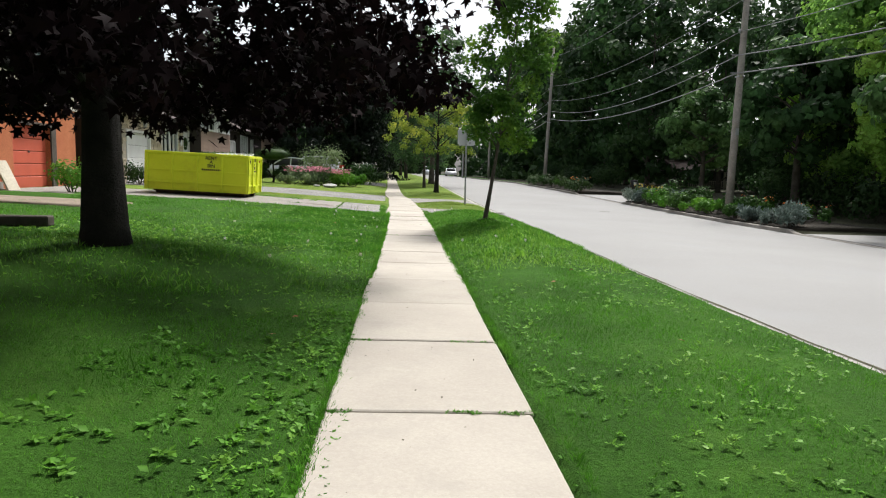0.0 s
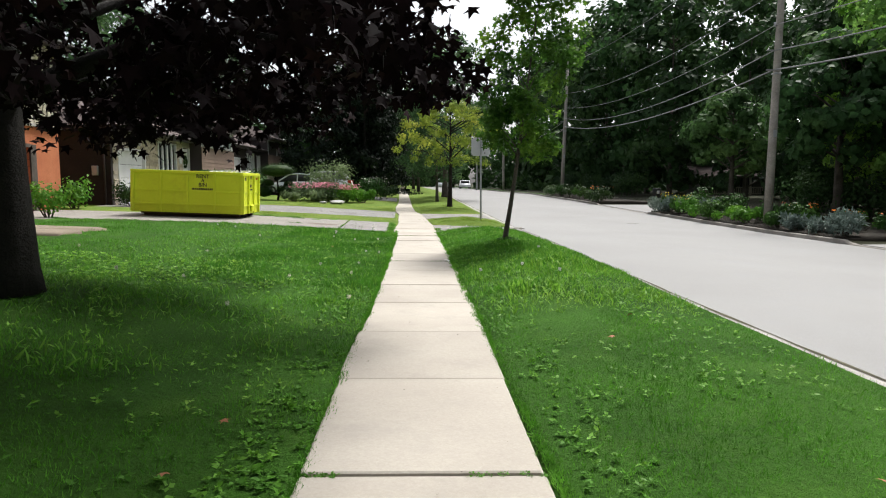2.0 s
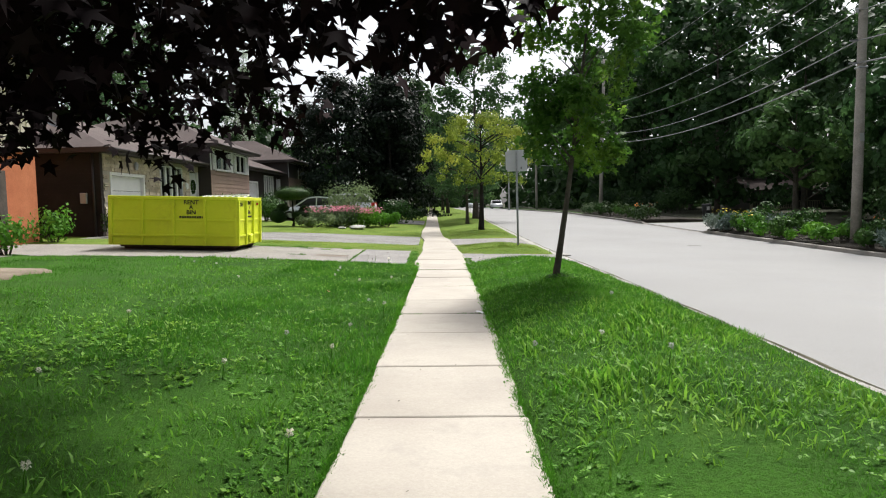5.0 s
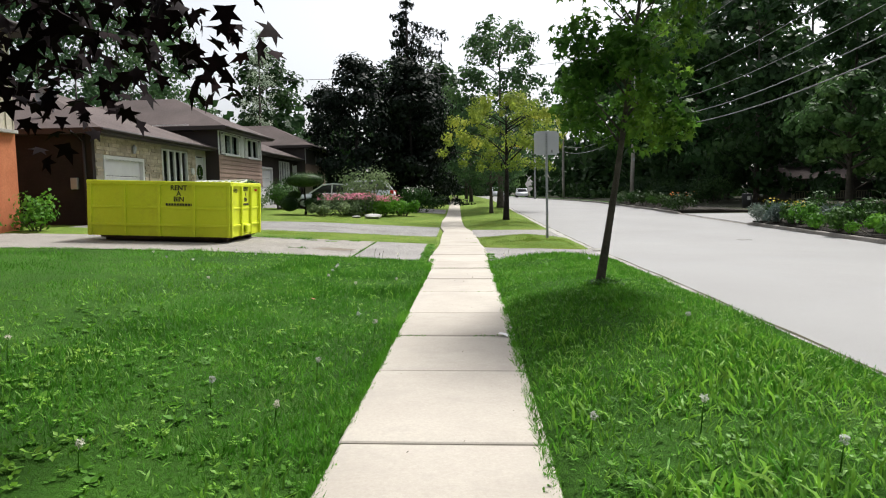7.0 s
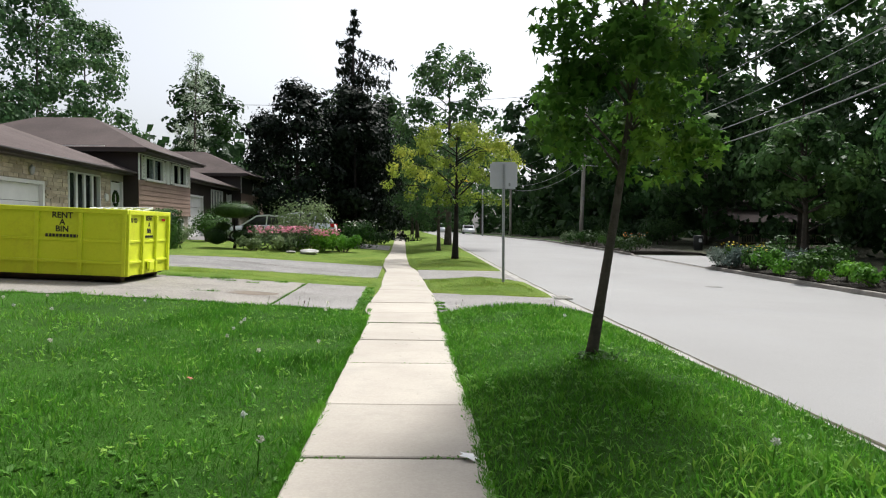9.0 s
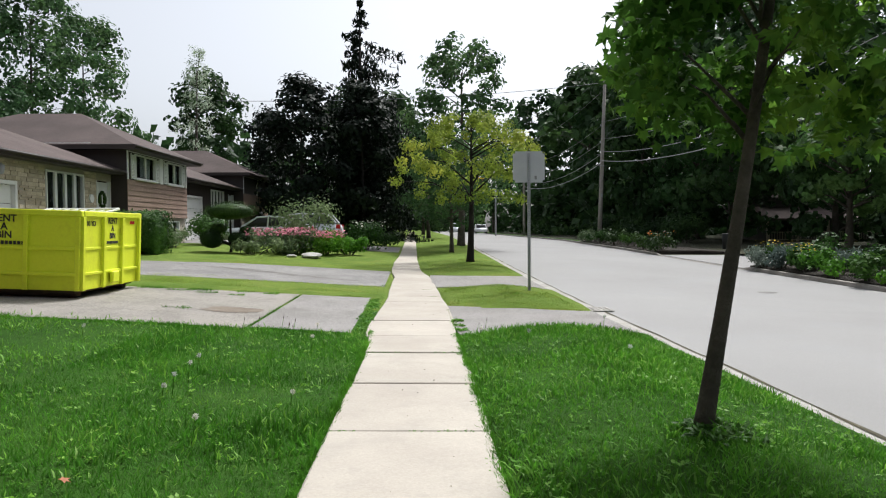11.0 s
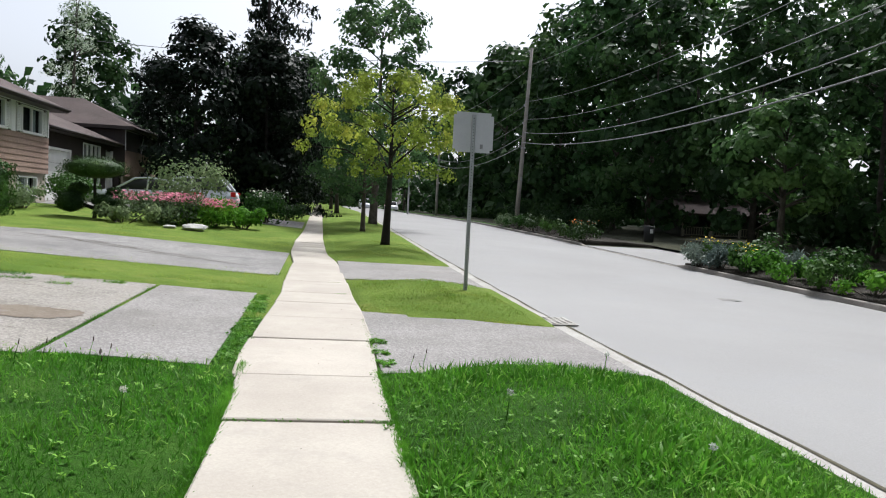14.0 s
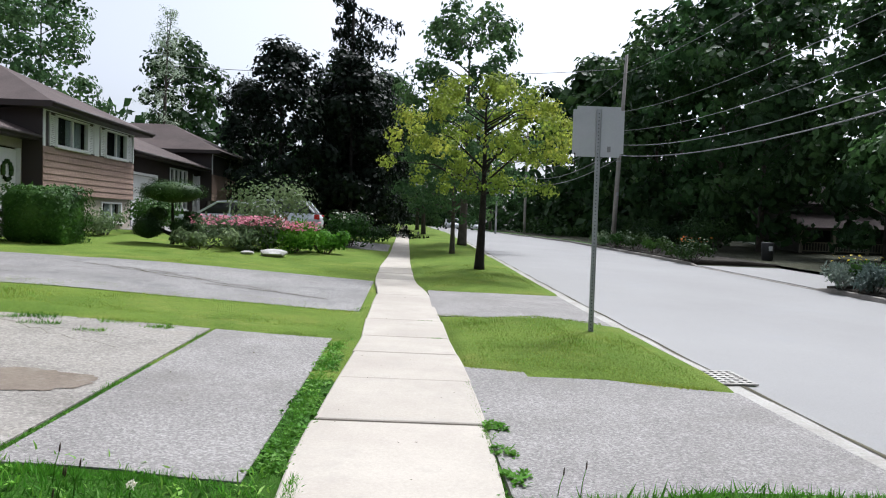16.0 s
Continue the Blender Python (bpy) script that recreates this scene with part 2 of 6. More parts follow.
M_BEIGE = surface("beige_siding", (0.42, 0.38, 0.30), (0.52, 0.47, 0.38), 0.8, 15.0, 0.75, 0.2, 0.005)
# Pale boards toned down to hold the shade of the trees.
M_SHADED_WALL = surface("pale_boards_shade_tone", (0.10, 0.095, 0.085), (0.15, 0.14, 0.125), 0.8, 15.0, 0.8, 0.2, 0.005)
M_CURTAIN = plain("pale_curtain", (0.40, 0.45, 0.44), 0.9)
# Near-black that stands for the darkness of unlit interiors.
M_UNLIT_INSIDE = plain("unlit_interior_tone", (0.03, 0.032, 0.035), 0.9)
M_CAR = plain("silver_car_paint", (0.66, 0.68, 0.71), 0.35, 0.2)
M_CAR_B = plain("grey_car_paint", (0.62, 0.65, 0.69), 0.35, 0.2)
M_RUBBER = plain("tyre_rubber", (0.025, 0.025, 0.025), 0.85)
M_RED = plain("red_lens", (0.5, 0.02, 0.02), 0.25)
M_ROCK = surface("pale_rock", (0.33, 0.32, 0.30), (0.5, 0.49, 0.46), 2.5, 18.0, 0.9, 0.7, 0.02)
M_TIMBER = surface("weathered_timber", (0.05, 0.042, 0.035), (0.12, 0.10, 0.085), 1.5, 20.0, 0.95, 0.7, 0.01)
M_DEADLEAF = plain("fallen_leaf", (0.30, 0.11, 0.05), 0.8)


def glass_material():
    m, n, l, p = material("window_glass")
    p.inputs["Base Color"].default_value = (0.9, 0.95, 0.95, 1)
    p.inputs["Roughness"].default_value = 0.03
    p.inputs["Transmission Weight"].default_value = 1.0
    p.inputs["IOR"].default_value = 1.45
    return m


M_GLASS = glass_material()


# ---- mesh helpers ----
def mesh_object(name, verts, faces, mat, parent=None, smooth=False):
    me = bpy.data.meshes.new(name)
    me.from_pydata(verts, [], faces)
    me.update()
    for m in mat if isinstance(mat, (list, tuple)) else [mat]:
        me.materials.append(m)
    if smooth:
        me.shade_smooth()
    ob = new(name, me)
    ob.parent = parent
    return ob


def bm_object(name, bm, mat, parent=None, smooth=False):
    me = bpy.data.meshes.new(name)
    bm.to_mesh(me)
    bm.free()
    for m in mat if isinstance(mat, (list, tuple)) else [mat]:
        me.materials.append(m)
    if smooth:
        me.shade_smooth()
    ob = new(name, me)
    ob.parent = parent
    return ob


def add_box(bm, lo, hi, bevel=0.0, turn=None):
    lo, hi = Vector(lo), Vector(hi)
    m = Matrix.Translation((lo + hi) / 2) @ Matrix.Diagonal((*(hi - lo), 1))
    got = bmesh.ops.create_cube(bm, size=1.0, matrix=m)["verts"]
    if bevel:
        edges = {e for v in got for e in v.link_edges}
        got = [v for f in bmesh.ops.bevel(bm, geom=list(edges), offset=bevel, segments=1, affect="EDGES")["faces"] for v in f.verts] + [v for v in got if v.is_valid]
    if turn is not None:
        for v in set(got):
            v.co = turn @ v.co
    return got


def box(name, lo, hi, mat, parent=None, bevel=0.01):
    bm = bmesh.new()
    add_box(bm, lo, hi, bevel)
    return bm_object(name, bm, mat, parent)


def boxes(name, list_of, mat, parent=None, bevel=0.0):
    bm = bmesh.new()
    for lo, hi in list_of:
        add_box(bm, lo, hi, bevel)
    return bm_object(name, bm, mat, parent)


def add_tube(verts, faces, points, radii, sides=8):
    """A tapered tube along points, into lists."""
    first = len(verts)
    n = len(points)
    for i, (p, r) in enumerate(zip(points, radii)):
        a = Vector(points[min(i + 1, n - 1)]) - Vector(points[max(i - 1, 0)])
        a.normalize()
        u = a.orthogonal().normalized() if abs(a.z) < 0.9 else Vector((1, 0, 0)).cross(a).normalized()
        w = a.cross(u)
        for k in range(sides):
            t = 2 * math.pi * k / sides
            verts.append(tuple(Vector(p) + (u * math.cos(t) + w * math.sin(t)) * r))
    for i in range(n - 1):
        for k in range(sides):
            a, b = first + i * sides + k, first + i * sides + (k + 1) % sides
            faces.append((a, b, b + sides, a + sides))
    faces.append(tuple(first + k for k in reversed(range(sides))))
    faces.append(tuple(first + (n - 1) * sides + k for k in range(sides)))


def tube(name, points, radii, mat, parent=None, sides=8, smooth=True):
    v, f = [], []
    add_tube(v, f, points, radii, sides)
    return mesh_object(name, v, f, mat, parent, smooth)


def empty(name, x, y, z):
    e = new(name)
    e.empty_display_size = 0.2
    e.location = (x, y, z)
    return e


def card_mesh(name, template, face, centres, normals_up, sizes, rng, mat, droop=0.0, facing=None):
    """Many copies of one small leaf outline, each turned its own way (or towards its facing), joined into one mesh."""
    template = np.asarray(template, float)
    k, n = len(template), len(centres)
    yaw = rng.uniform(0, 2 * np.pi, n)
    tip = rng.normal(0, normals_up, n) + droop
    roll = rng.normal(0, normals_up, n)
    cy, sy, ct, st, cr, sr = np.cos(yaw), np.sin(yaw), np.cos(tip), np.sin(tip), np.cos(roll), np.sin(roll)
    p = template[None] * np.asarray(sizes)[:, None, None]
    x, y, z = p[..., 0], p[..., 1], p[..., 2]
    x, z = x * cr[:, None] + z * sr[:, None], -x * sr[:, None] + z * cr[:, None]
    y, z = y * ct[:, None] - z * st[:, None], y * st[:, None] + z * ct[:, None]
    x, y = x * cy[:, None] - y * sy[:, None], x * sy[:, None] + y * cy[:, None]
    v = np.stack([x, y, z], -1)
    if facing is not None:
        w = facing / np.linalg.norm(facing, axis=1)[:, None]
        a = np.cross(w, rng.normal(size=(n, 3)))
        a /= np.linalg.norm(a, axis=1)[:, None]
        b = np.cross(w, a)
        v = p[..., 0:1] * a[:, None] + p[..., 1:2] * b[:, None] + p[..., 2:3] * w[:, None]
    v = v + np.asarray(centres)[:, None, :]
    me = bpy.data.meshes.new(name)
    me.vertices.add(n * k)
    me.vertices.foreach_set("co", v.ravel())
    loops = np.concatenate([np.asarray(f) for f in face])
    lens = np.array([len(f) for f in face])
    me.loops.add(n * len(loops))
    me.loops.foreach_set("vertex_index", (loops[None] + k * np.arange(n)[:, None]).ravel())
    me.polygons.add(n * len(lens))
    total = np.tile(lens, n)
    me.polygons.foreach_set("loop_start", np.concatenate([[0], np.cumsum(total)[:-1]]))
    me.update(calc_edges=True)
    me.materials.append(mat)
    return me


MAPLE_LEAF = ([(0, 0, 0), (0.46, -0.04, -0.05), (0.3, 0.24, 0.01), (0.64, 0.56, -0.08), (0.22, 0.52, 0.01), (0.0, 1.05, -0.1), (-0.22, 0.5, 0.01), (-0.62, 0.58, -0.08), (-0.3, 0.22, 0.01), (-0.44, -0.05, -0.05)], [(0, 1, 2, 3, 4), (0, 4, 5, 6), (0, 6, 7, 8, 9)])
OVAL_LEAF = ([(0, 0, 0), (0.32, 0.45, 0.05), (0, 1, -0.05), (-0.32, 0.45, 0.05)], [(0, 1, 2), (0, 2, 3)])
SPRAY = ([(0, -0.5, 0), (0.28, -0.1, 0.06), (0.5, 0.1, -0.05), (0.14, 0.22, 0.0), (0, 0.6, -0.06), (-0.2, 0.16, 0.05), (-0.5, 0.05, -0.04), (-0.22, -0.2, 0.03)], [(0, 1, 2, 3), (0, 3, 4, 5), (0, 5, 6, 7)])
WIDE_LEAF = ([(0, -0.5, 0), (0.42, 0.05, 0.08), (0, 0.55, -0.08), (-0.42, -0.05, 0.08)], [(0, 1, 2), (0, 2, 3)])
NEEDLES = ([(0, -0.5, 0), (0.2, 0.1, 0.06), (0, 0.6, -0.08), (-0.2, 0.0, 0.06)], [(0, 1, 2), (0, 2, 3)])
BLADE = ([(-0.075, 0, 0), (0.075, 0, 0), (0, 0.25, 1.0)], [(0, 1, 2)])
LONG_BLADE = ([(-0.05, 0, 0), (0.05, 0, 0), (0.07, 0.12, 0.55), (0.0, 0.5, 0.95), (-0.07, 0.12, 0.55)], [(0, 1, 2, 4), (4, 2, 3)])
BROAD = ([(0, 0, 0), (0.16, 0.4, 0.22), (0, 1.0, 0.30), (-0.16, 0.4, 0.22)], [(0, 1, 2), (0, 2, 3)])


def cluster_points(rng, hubs, radii, n, flat=0.75, outward=False):
    """Places for leaves: on and near the skins of the clusters, denser outside."""
    w = np.asarray(radii) ** 2
    pick = rng.choice(len(hubs), n, p=w / w.sum())
    d = rng.normal(size=(n, 3))
    d /= np.linalg.norm(d, axis=1)[:, None]
    r = np.asarray(radii)[pick] * rng.beta(3.0, 1.4, n) * rng.uniform(0.85, 1.15, n)
    d[:, 2] *= flat
    at = np.asarray(hubs)[pick] + d * r[:, None]
    if not outward:
        return at
    core = at - np.asarray(hubs).mean(0)
    core /= np.linalg.norm(core, axis=1)[:, None] + 1e-6
    return at, d + 0.45 * core + rng.normal(0, 0.38, (n, 3)) + np.array([0, 0, 0.25])


def tree_parts(root, rng, height, trunk, radius, crown, hubs_n, hub_r, leaves, leaf, size, m_leaf, m_bark, lean=(0, 0), upright=0.6, fork=0.35, shape=1.0, droop=0.0, sides=9, spread=0.9, shift=(0, 0), hang=False, clear=None):
    """Trunk with limbs and a crown of leaf clusters. crown: (low, high, reach) in metres; shape below 1 is a broader top."""
    low, high, reach = crown
    dome = spread > 1.0
    v, f = [], []
    top = height * 0.86
    spine = []
    for i in range(9):
        s = i / 8
        spine.append(Vector((lean[0] * s * top / 3 + 0.03 * height * 0.1 * math.sin(5 * s + height), lean[1] * s * top / 3 + 0.02 * math.cos(7 * s), top * s)))
    rad = [trunk * (1.0 - 0.86 * (i / 8) ** 0.8) for i in range(9)]
    rad[0] *= 1.16
    spine.insert(1, spine[0].lerp(spine[1], 0.22))
    rad.insert(1, trunk * 1.02)
    add_tube(v, f, spine, rad, sides)
    hubs, hr = [], []
    for i in range(hubs_n):
        s = rng.uniform(0, 1) ** shape
        z = low + (high - low) * s
        a = i * 2.399 + rng.uniform(-0.5, 0.5)
        wide = reach * math.sin(math.pi * (0.16 + 0.80 * s)) ** 0.7
        if dome:
            wide = reach * (math.sqrt(1 - (0.93 * s) ** 2) if spread < 1.2 else 1 - 0.88 * s)
        d = wide * (rng.uniform(0.12, 1.0) ** 0.5) * min(spread, 1.0)
        ax = spine[0].lerp(spine[-1], min(1, z / top))
        hub = np.array([ax.x + d * math.cos(a) + shift[0], ax.y + d * math.sin(a) + shift[1], z])
        hubs.append(hub)
        hr.append(hub_r * rng.uniform(0.6, 1.25))
        if i < 26:
            zs = max(low * 0.95, min(z - 0.45 * d * upright - 0.2, top * 0.95))
            st = spine[0].lerp(spine[-1], zs / top)
            mid = st.lerp(Vector(hub), 0.5) + Vector((0, 0, 0.12 * d))
            r0 = trunk * 0.36 * (1 - 0.6 * zs / top)
            add_tube(v, f, [st, st.lerp(mid, 0.5), mid, Vector(hub)], [r0, r0 * 0.8, r0 * 0.5, r0 * 0.15], 5)
    mesh_object("trunk", v, f, m_bark, root, True)
    pts, out = cluster_points(rng, hubs, hr, leaves, 0.75, True)
    if clear:
        keep = (pts[:, 0] < clear[0]) | (pts[:, 2] > clear[1])
        pts, out = pts[keep], out[keep]
    me = card_mesh("crown", leaf[0], leaf[1], pts, 0.75, rng.uniform(0.65, 1.25, len(pts)) * size, rng, m_leaf, droop, None if hang else out)
    c = new("crown", me)
    c.parent = root
    c["kind"] = "stuff"
    return root


# ---- ground, road, pavements ----
def strip(name, us, ys, height, mat, smooth=True, wobble=0.0, solid=0.0):
    """A sheet over the street grid; us may be functions of y. solid: depth of the skirt below its rim."""
    rng = random.Random(len(name))
    v, f = [], []
    for y in ys:
        for i, u in enumerate(us):
            u0 = u(y) if callable(u) else u
            if wobble and i in (0, len(us) - 1):
                u0 += rng.uniform(-wobble, wobble)
            x = u0 + bend(y)
            v.append((x, y, height(u0, x, y)))
    n = len(us)
    for j in range(len(ys) - 1):
        for i in range(n - 1):
            a = j * n + i
            f.append((a, a + 1, a + n + 1, a + n))
    if solid:
        rim = list(range(n)) + [j * n + n - 1 for j in range(1, len(ys))] + [(len(ys) - 1) * n + i for i in reversed(range(n - 1))] + [j * n for j in reversed(range(1, len(ys) - 1))]
        first = len(v)
        v += [(v[i][0], v[i][1], v[i][2] - solid) for i in rim]
        for k in range(len(rim)):
            k2 = (k + 1) % len(rim)
            f.append((rim[k2], rim[k], first + k, first + k2))
    return mesh_object(name, v, f, mat, None, smooth)


YS = [-400, -150, -60, -30] + [-12 + 0.75 * i for i in range(45)] + [22 + 0.3 * i for i in range(60)] + [40 + 0.75 * i for i in range(55)] + [85, 90, 96, 102, 110, 120, 135, 160, 200, 300, 600, 1200]


def walk_left(y):
    return along(y, [(0, -0.44), (9, -0.39), (12, -0.32), (16, -0.29), (23.9, -0.30), (24.25, -0.41), (26, -0.38), (27.5, -0.33), (29.5, -0.25), (31.5, -0.3), (34.4, -0.26), (37, -0.43), (41, -0.47), (47, -0.34)])


def walk_right(y):
    return along(y, [(3, 0.78), (9, 0.86), (13, 0.93), (24, 0.9), (26, 0.98), (27.5, 0.96), (29.6, 0.89), (32, 0.86), (34.8, 0.78), (37, 0.55), (41, 0.45), (47, 0.43)])


def verge_mound(u, y):
    """The verge rises from the pavement and stays proud of the kerb."""
    m = along(u, [(0.88, 0.0), (1.3, 0.11), (2.3, 0.27), (2.8, 0.2), (3.25, 0.13), (3.66, 0.05)])
    for a, b in ((24.6, 27.4), (31.6, 35.3), (47.5, 52.5)):
        m *= min(1.0, max(abs(y - (a + b) / 2) - (b - a) / 2 + 0.2, 0.0) / 0.7)
    return m * along(y, [(0, 0.35), (7, 0.45), (14, 0.85), (18, 1.0), (23, 0.8), (27, 0.65), (31, 0.6), (36, 0.4)])


def turf_height(u, x, y):
    if walk_left(y) - 0.01 < u < walk_right(y) + 0.01:
        return lawn(x, y) - 0.09
    if ROAD_L - 0.12 < u < ROAD_R + 0.12:
        return lawn(x, y) - 0.30
    if u > ROAD_R + 0.1 and (43.3 < y < 53.8 or 15.0 < y < 24.8):
        return lawn(x, y) - 0.15
    knoll = 0.24 * math.exp(-((x + 3.9) ** 2 + (y - 10.2) ** 2) / 3.4) if -12 < x < walk_left(y) else 0.0
    bump = knoll + 0.018 * noise.noise((x * 0.6, y * 0.6, 0.0)) + 0.03 * noise.noise((x * 0.15, y * 0.15, 3.0))
    for a, b in ((24.5, 29.4), (31.8, 36.9), (48.3, 53.6)):
        if u < -0.3 and a - 0.9 < y < b + 0.7:
            bump = max(bump, -0.002)
        if u < -0.3 and a + 0.04 * u < y < b + 0.05 * u:
            bump = min(bump, 0.0) * 0.2 - 0.004
    inner = min(y - 29.4 - 0.07 * u, 31.75 + 0.03 * u - y)
    if u < -0.36 and inner > 0:
        bump += 0.045 * min(1.0, inner / 0.2)
    if 0.6 < u < ROAD_L:
        bump = bump * (1 if y < 24 else 0.3) + verge_mound(u, y)
        for a, b in ((24.12 + 0.08 * u, 28.2 - 0.29 * u), (31.9 - 0.2 * u, 35.4)):
            if a < y < b:
                bump = min(bump, -0.03)
    return lawn(x, y) + bump


US = [-900, -300, -120, -60, -35, -24, -20] + [-17 + 0.75 * i for i in range(20)] + [-2.3, -1.6, -1.0, -0.6, -0.5, -0.42, -0.38, -0.3, -0.2, 0.2, 0.42, 0.6, 0.75, 0.83, 0.88, 0.95, 1.1, 1.4, 2.0, 2.6, 3.1, 3.45, 3.58, 3.61, 3.66, 6, 9, 12, 14.0, 14.3, 14.35, 15, 16, 18, 20, 23, 26, 40, 80, 300, 900]
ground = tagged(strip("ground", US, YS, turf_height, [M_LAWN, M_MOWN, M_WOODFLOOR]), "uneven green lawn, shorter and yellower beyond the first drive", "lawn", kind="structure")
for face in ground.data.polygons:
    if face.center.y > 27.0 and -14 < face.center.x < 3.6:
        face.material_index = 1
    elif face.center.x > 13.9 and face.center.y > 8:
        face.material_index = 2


def road_height(u, x, y):
    s = (u - ROAD_L) / (ROAD_R - ROAD_L)
    return lawn(u, y) - 0.13 + 0.05 * math.sin(math.pi * min(max(s, 0), 1))


ROAD_Y = [-60, -30] + [-12 + 1.5 * i for i in range(62)] + [85, 90, 96, 102, 110, 120, 135, 160, 200, 300]
tagged(strip("road", [ROAD_L + 0.34, 5, 6.5, 8, 9.5, 11, 12.6, ROAD_R], ROAD_Y, road_height, M_ROAD), "pale grey worn street surface without markings", "road", kind="structure")


def dropped(y):
    """How far the kerb is let down, 0 to 1, before the drives."""
    d = 0.0
    for a, b in ((24.4, 27.4), (31.2, 35.2), (47.5, 52.5)):
        d = max(d, min(1.0, max(0.0, (y - a + 0.5) / 0.6)) * min(1.0, max(0.0, (b + 0.5 - y) / 0.6)))
    return d


KERB_Y = [-40, -20] + [-8 + 0.4 * i for i in range(190)] + [72, 80, 90, 100, 120, 160]


def kerb_piece(name, prof, ys, mat):
    v, f = [], []
    for y in ys:
        for u, z in prof(y):
            v.append((u + bend(y), y, lawn(u, y) + z + 0.006 * noise.noise((u, y * 1.3, 0))))
    n = len(prof(0))
    for j in range(len(ys) - 1):
        for i in range(n - 1):
            a = j * n + i
            f.append((a, a + 1, a + n + 1, a + n))
    return mesh_object(name, v, f, mat)


def near_profile(y):
    top = -0.02 - 0.085 * dropped(y)
    return [(ROAD_L - 0.16, -0.3), (ROAD_L - 0.16, top - 0.01), (ROAD_L - 0.14, top), (ROAD_L - 0.03, top - 0.005), (ROAD_L + 0.01, min(top - 0.03, -0.115)), (ROAD_L + 0.02, -0.132), (ROAD_L + 0.35, -0.122), (ROAD_L + 0.355, -0.2)]


def far_profile(y):
    d = min(1.0, max(0.0, (y - 43.0) / 0.8)) * min(1.0, max(0.0, (54.2 - y) / 0.8))
    d = max(d, min(1.0, max(0.0, (25.2 - y) / 0.6)) * min(1.0, max(0.0, (y - 14.6) / 0.6)))
    top = 0.01 - 0.125 * d
    return [(ROAD_R - 0.01, -0.25), (ROAD_R - 0.01, -0.118), (ROAD_R + 0.02, top - 0.02), (ROAD_R + 0.04, top), (ROAD_R + 0.19, top), (ROAD_R + 0.2, -0.3)]


tagged(kerb_piece("kerb", near_profile, KERB_Y, M_KERB), "pale concrete kerb and gutter, let down at the drives", "kerb", kind="structure")
tagged(kerb_piece("kerb", far_profile, KERB_Y, M_KERB_OLD), "worn grey concrete kerb beside garden beds", "kerb", kind="structure")


tagged(kerb_piece("gutter_joint", lambda y: [(ROAD_L + 0.315 + 0.012 * math.sin(3.1 * y), -0.117), (ROAD_L + 0.355 + 0.015 * math.sin(2.3 * y), -0.117)], KERB_Y, M_JOINT), "dark dirt-filled joint between gutter and street", "joint", kind="structure")


def fan(a, b, n):
    return [a + (b - a) * i / n for i in range(n + 1)]


def drive(name, x_near, x_far, near, far, mat, lift, label, wob=0.05):
    """A drive across the lawn: rows run along it, its two long edges skewed."""
    rng = random.Random(int(near(0) * 10))
    v, f = [], []
    xs = fan(x_near, x_far, max(4, int(abs(x_far - x_near) / 0.6)))
    for x in xs:
        a, b = near(-x) + rng.uniform(-wob, wob), far(-x) + rng.uniform(-wob, wob)
        for y in fan(a, b, 8):
            xb = x + bend(y)
            v.append((xb, y, lawn(xb, y) + lift + 0.003 * noise.noise((xb * 0.8, y * 0.8, 1))))
    for i in range(len(xs) - 1):
        for j in range(8):
            k = i * 9 + j
            f.append((k, k + 9, k + 10, k + 1) if x_far > x_near else (k, k + 1, k + 10, k + 9))
    rim = list(range(9)) + [i * 9 + 8 for i in range(1, len(xs))] + [(len(xs) - 1) * 9 + j for j in reversed(range(8))] + [i * 9 for i in reversed(range(1, len(xs) - 1))]
    first = len(v)
    v += [(v[i][0], v[i][1], v[i][2] - 0.09) for i in rim]
    for k in range(len(rim)):
        k2 = (k + 1) % len(rim)
        f.append((rim[k], rim[k2], first + k2, first + k))
    ob = mesh_object(name, v, f, mat)
    return tagged(ob, label, "driveway", kind="structure")


drive("driveway", -0.62, -2.07, lambda s: 24.5 - 0.04 * s, lambda s: 29.35 - 0.07 * s, M_TAR, 0.009, "coarse grey asphalt drive apron with weedy edges")
drive("driveway", -2.135, -12.6, lambda s: 24.5 - 0.04 * s, lambda s: 29.35 - 0.05 * s, M_SLAB, 0.009, "old cracked pale concrete drive with weeds in its joints")
drive("driveway", -0.45, -12.5, lambda s: 31.8 - 0.03 * s, lambda s: 36.9 - 0.02 * s, M_TAR_DARK, 0.009, "grey asphalt drive with long cracks")
drive("driveway", -0.45, -13.0, lambda s: 48.4 + 0.06 * s, lambda s: 53.4 + 0.1 * s, M_TAR_DARK, 0.009, "grey asphalt drive beyond the flower bed")
drive("driveway", 0.94, ROAD_L - 0.15, lambda s: 24.2 - 0.08 * s, lambda s: 28.15 + 0.29 * s, M_TAR, 0.009, "coarse grey asphalt apron beside the kerb")
drive("driveway", 0.78, ROAD_L - 0.15, lambda s: 31.9 + 0.2 * s, lambda s: 35.35, M_TAR, 0.009, "grey asphalt apron beside the kerb")
drive("driveway", ROAD_R + 0.2, 19.5, lambda s: 43.5, lambda s: 53.6, M_ROAD, -0.095, "grey asphalt drive mouth among trees")
drive("driveway", ROAD_R + 0.2, 19.5, lambda s: 15.2, lambda s: 24.6, M_ROAD, -0.095, "grey asphalt drive mouth beside garden bed")
drive("driveway", -10.3, -12.7, lambda s: 23.4, lambda s: 24.9 + 0.1 * s, M_SLAB, 0.009, "pale concrete parking pad before a garage")

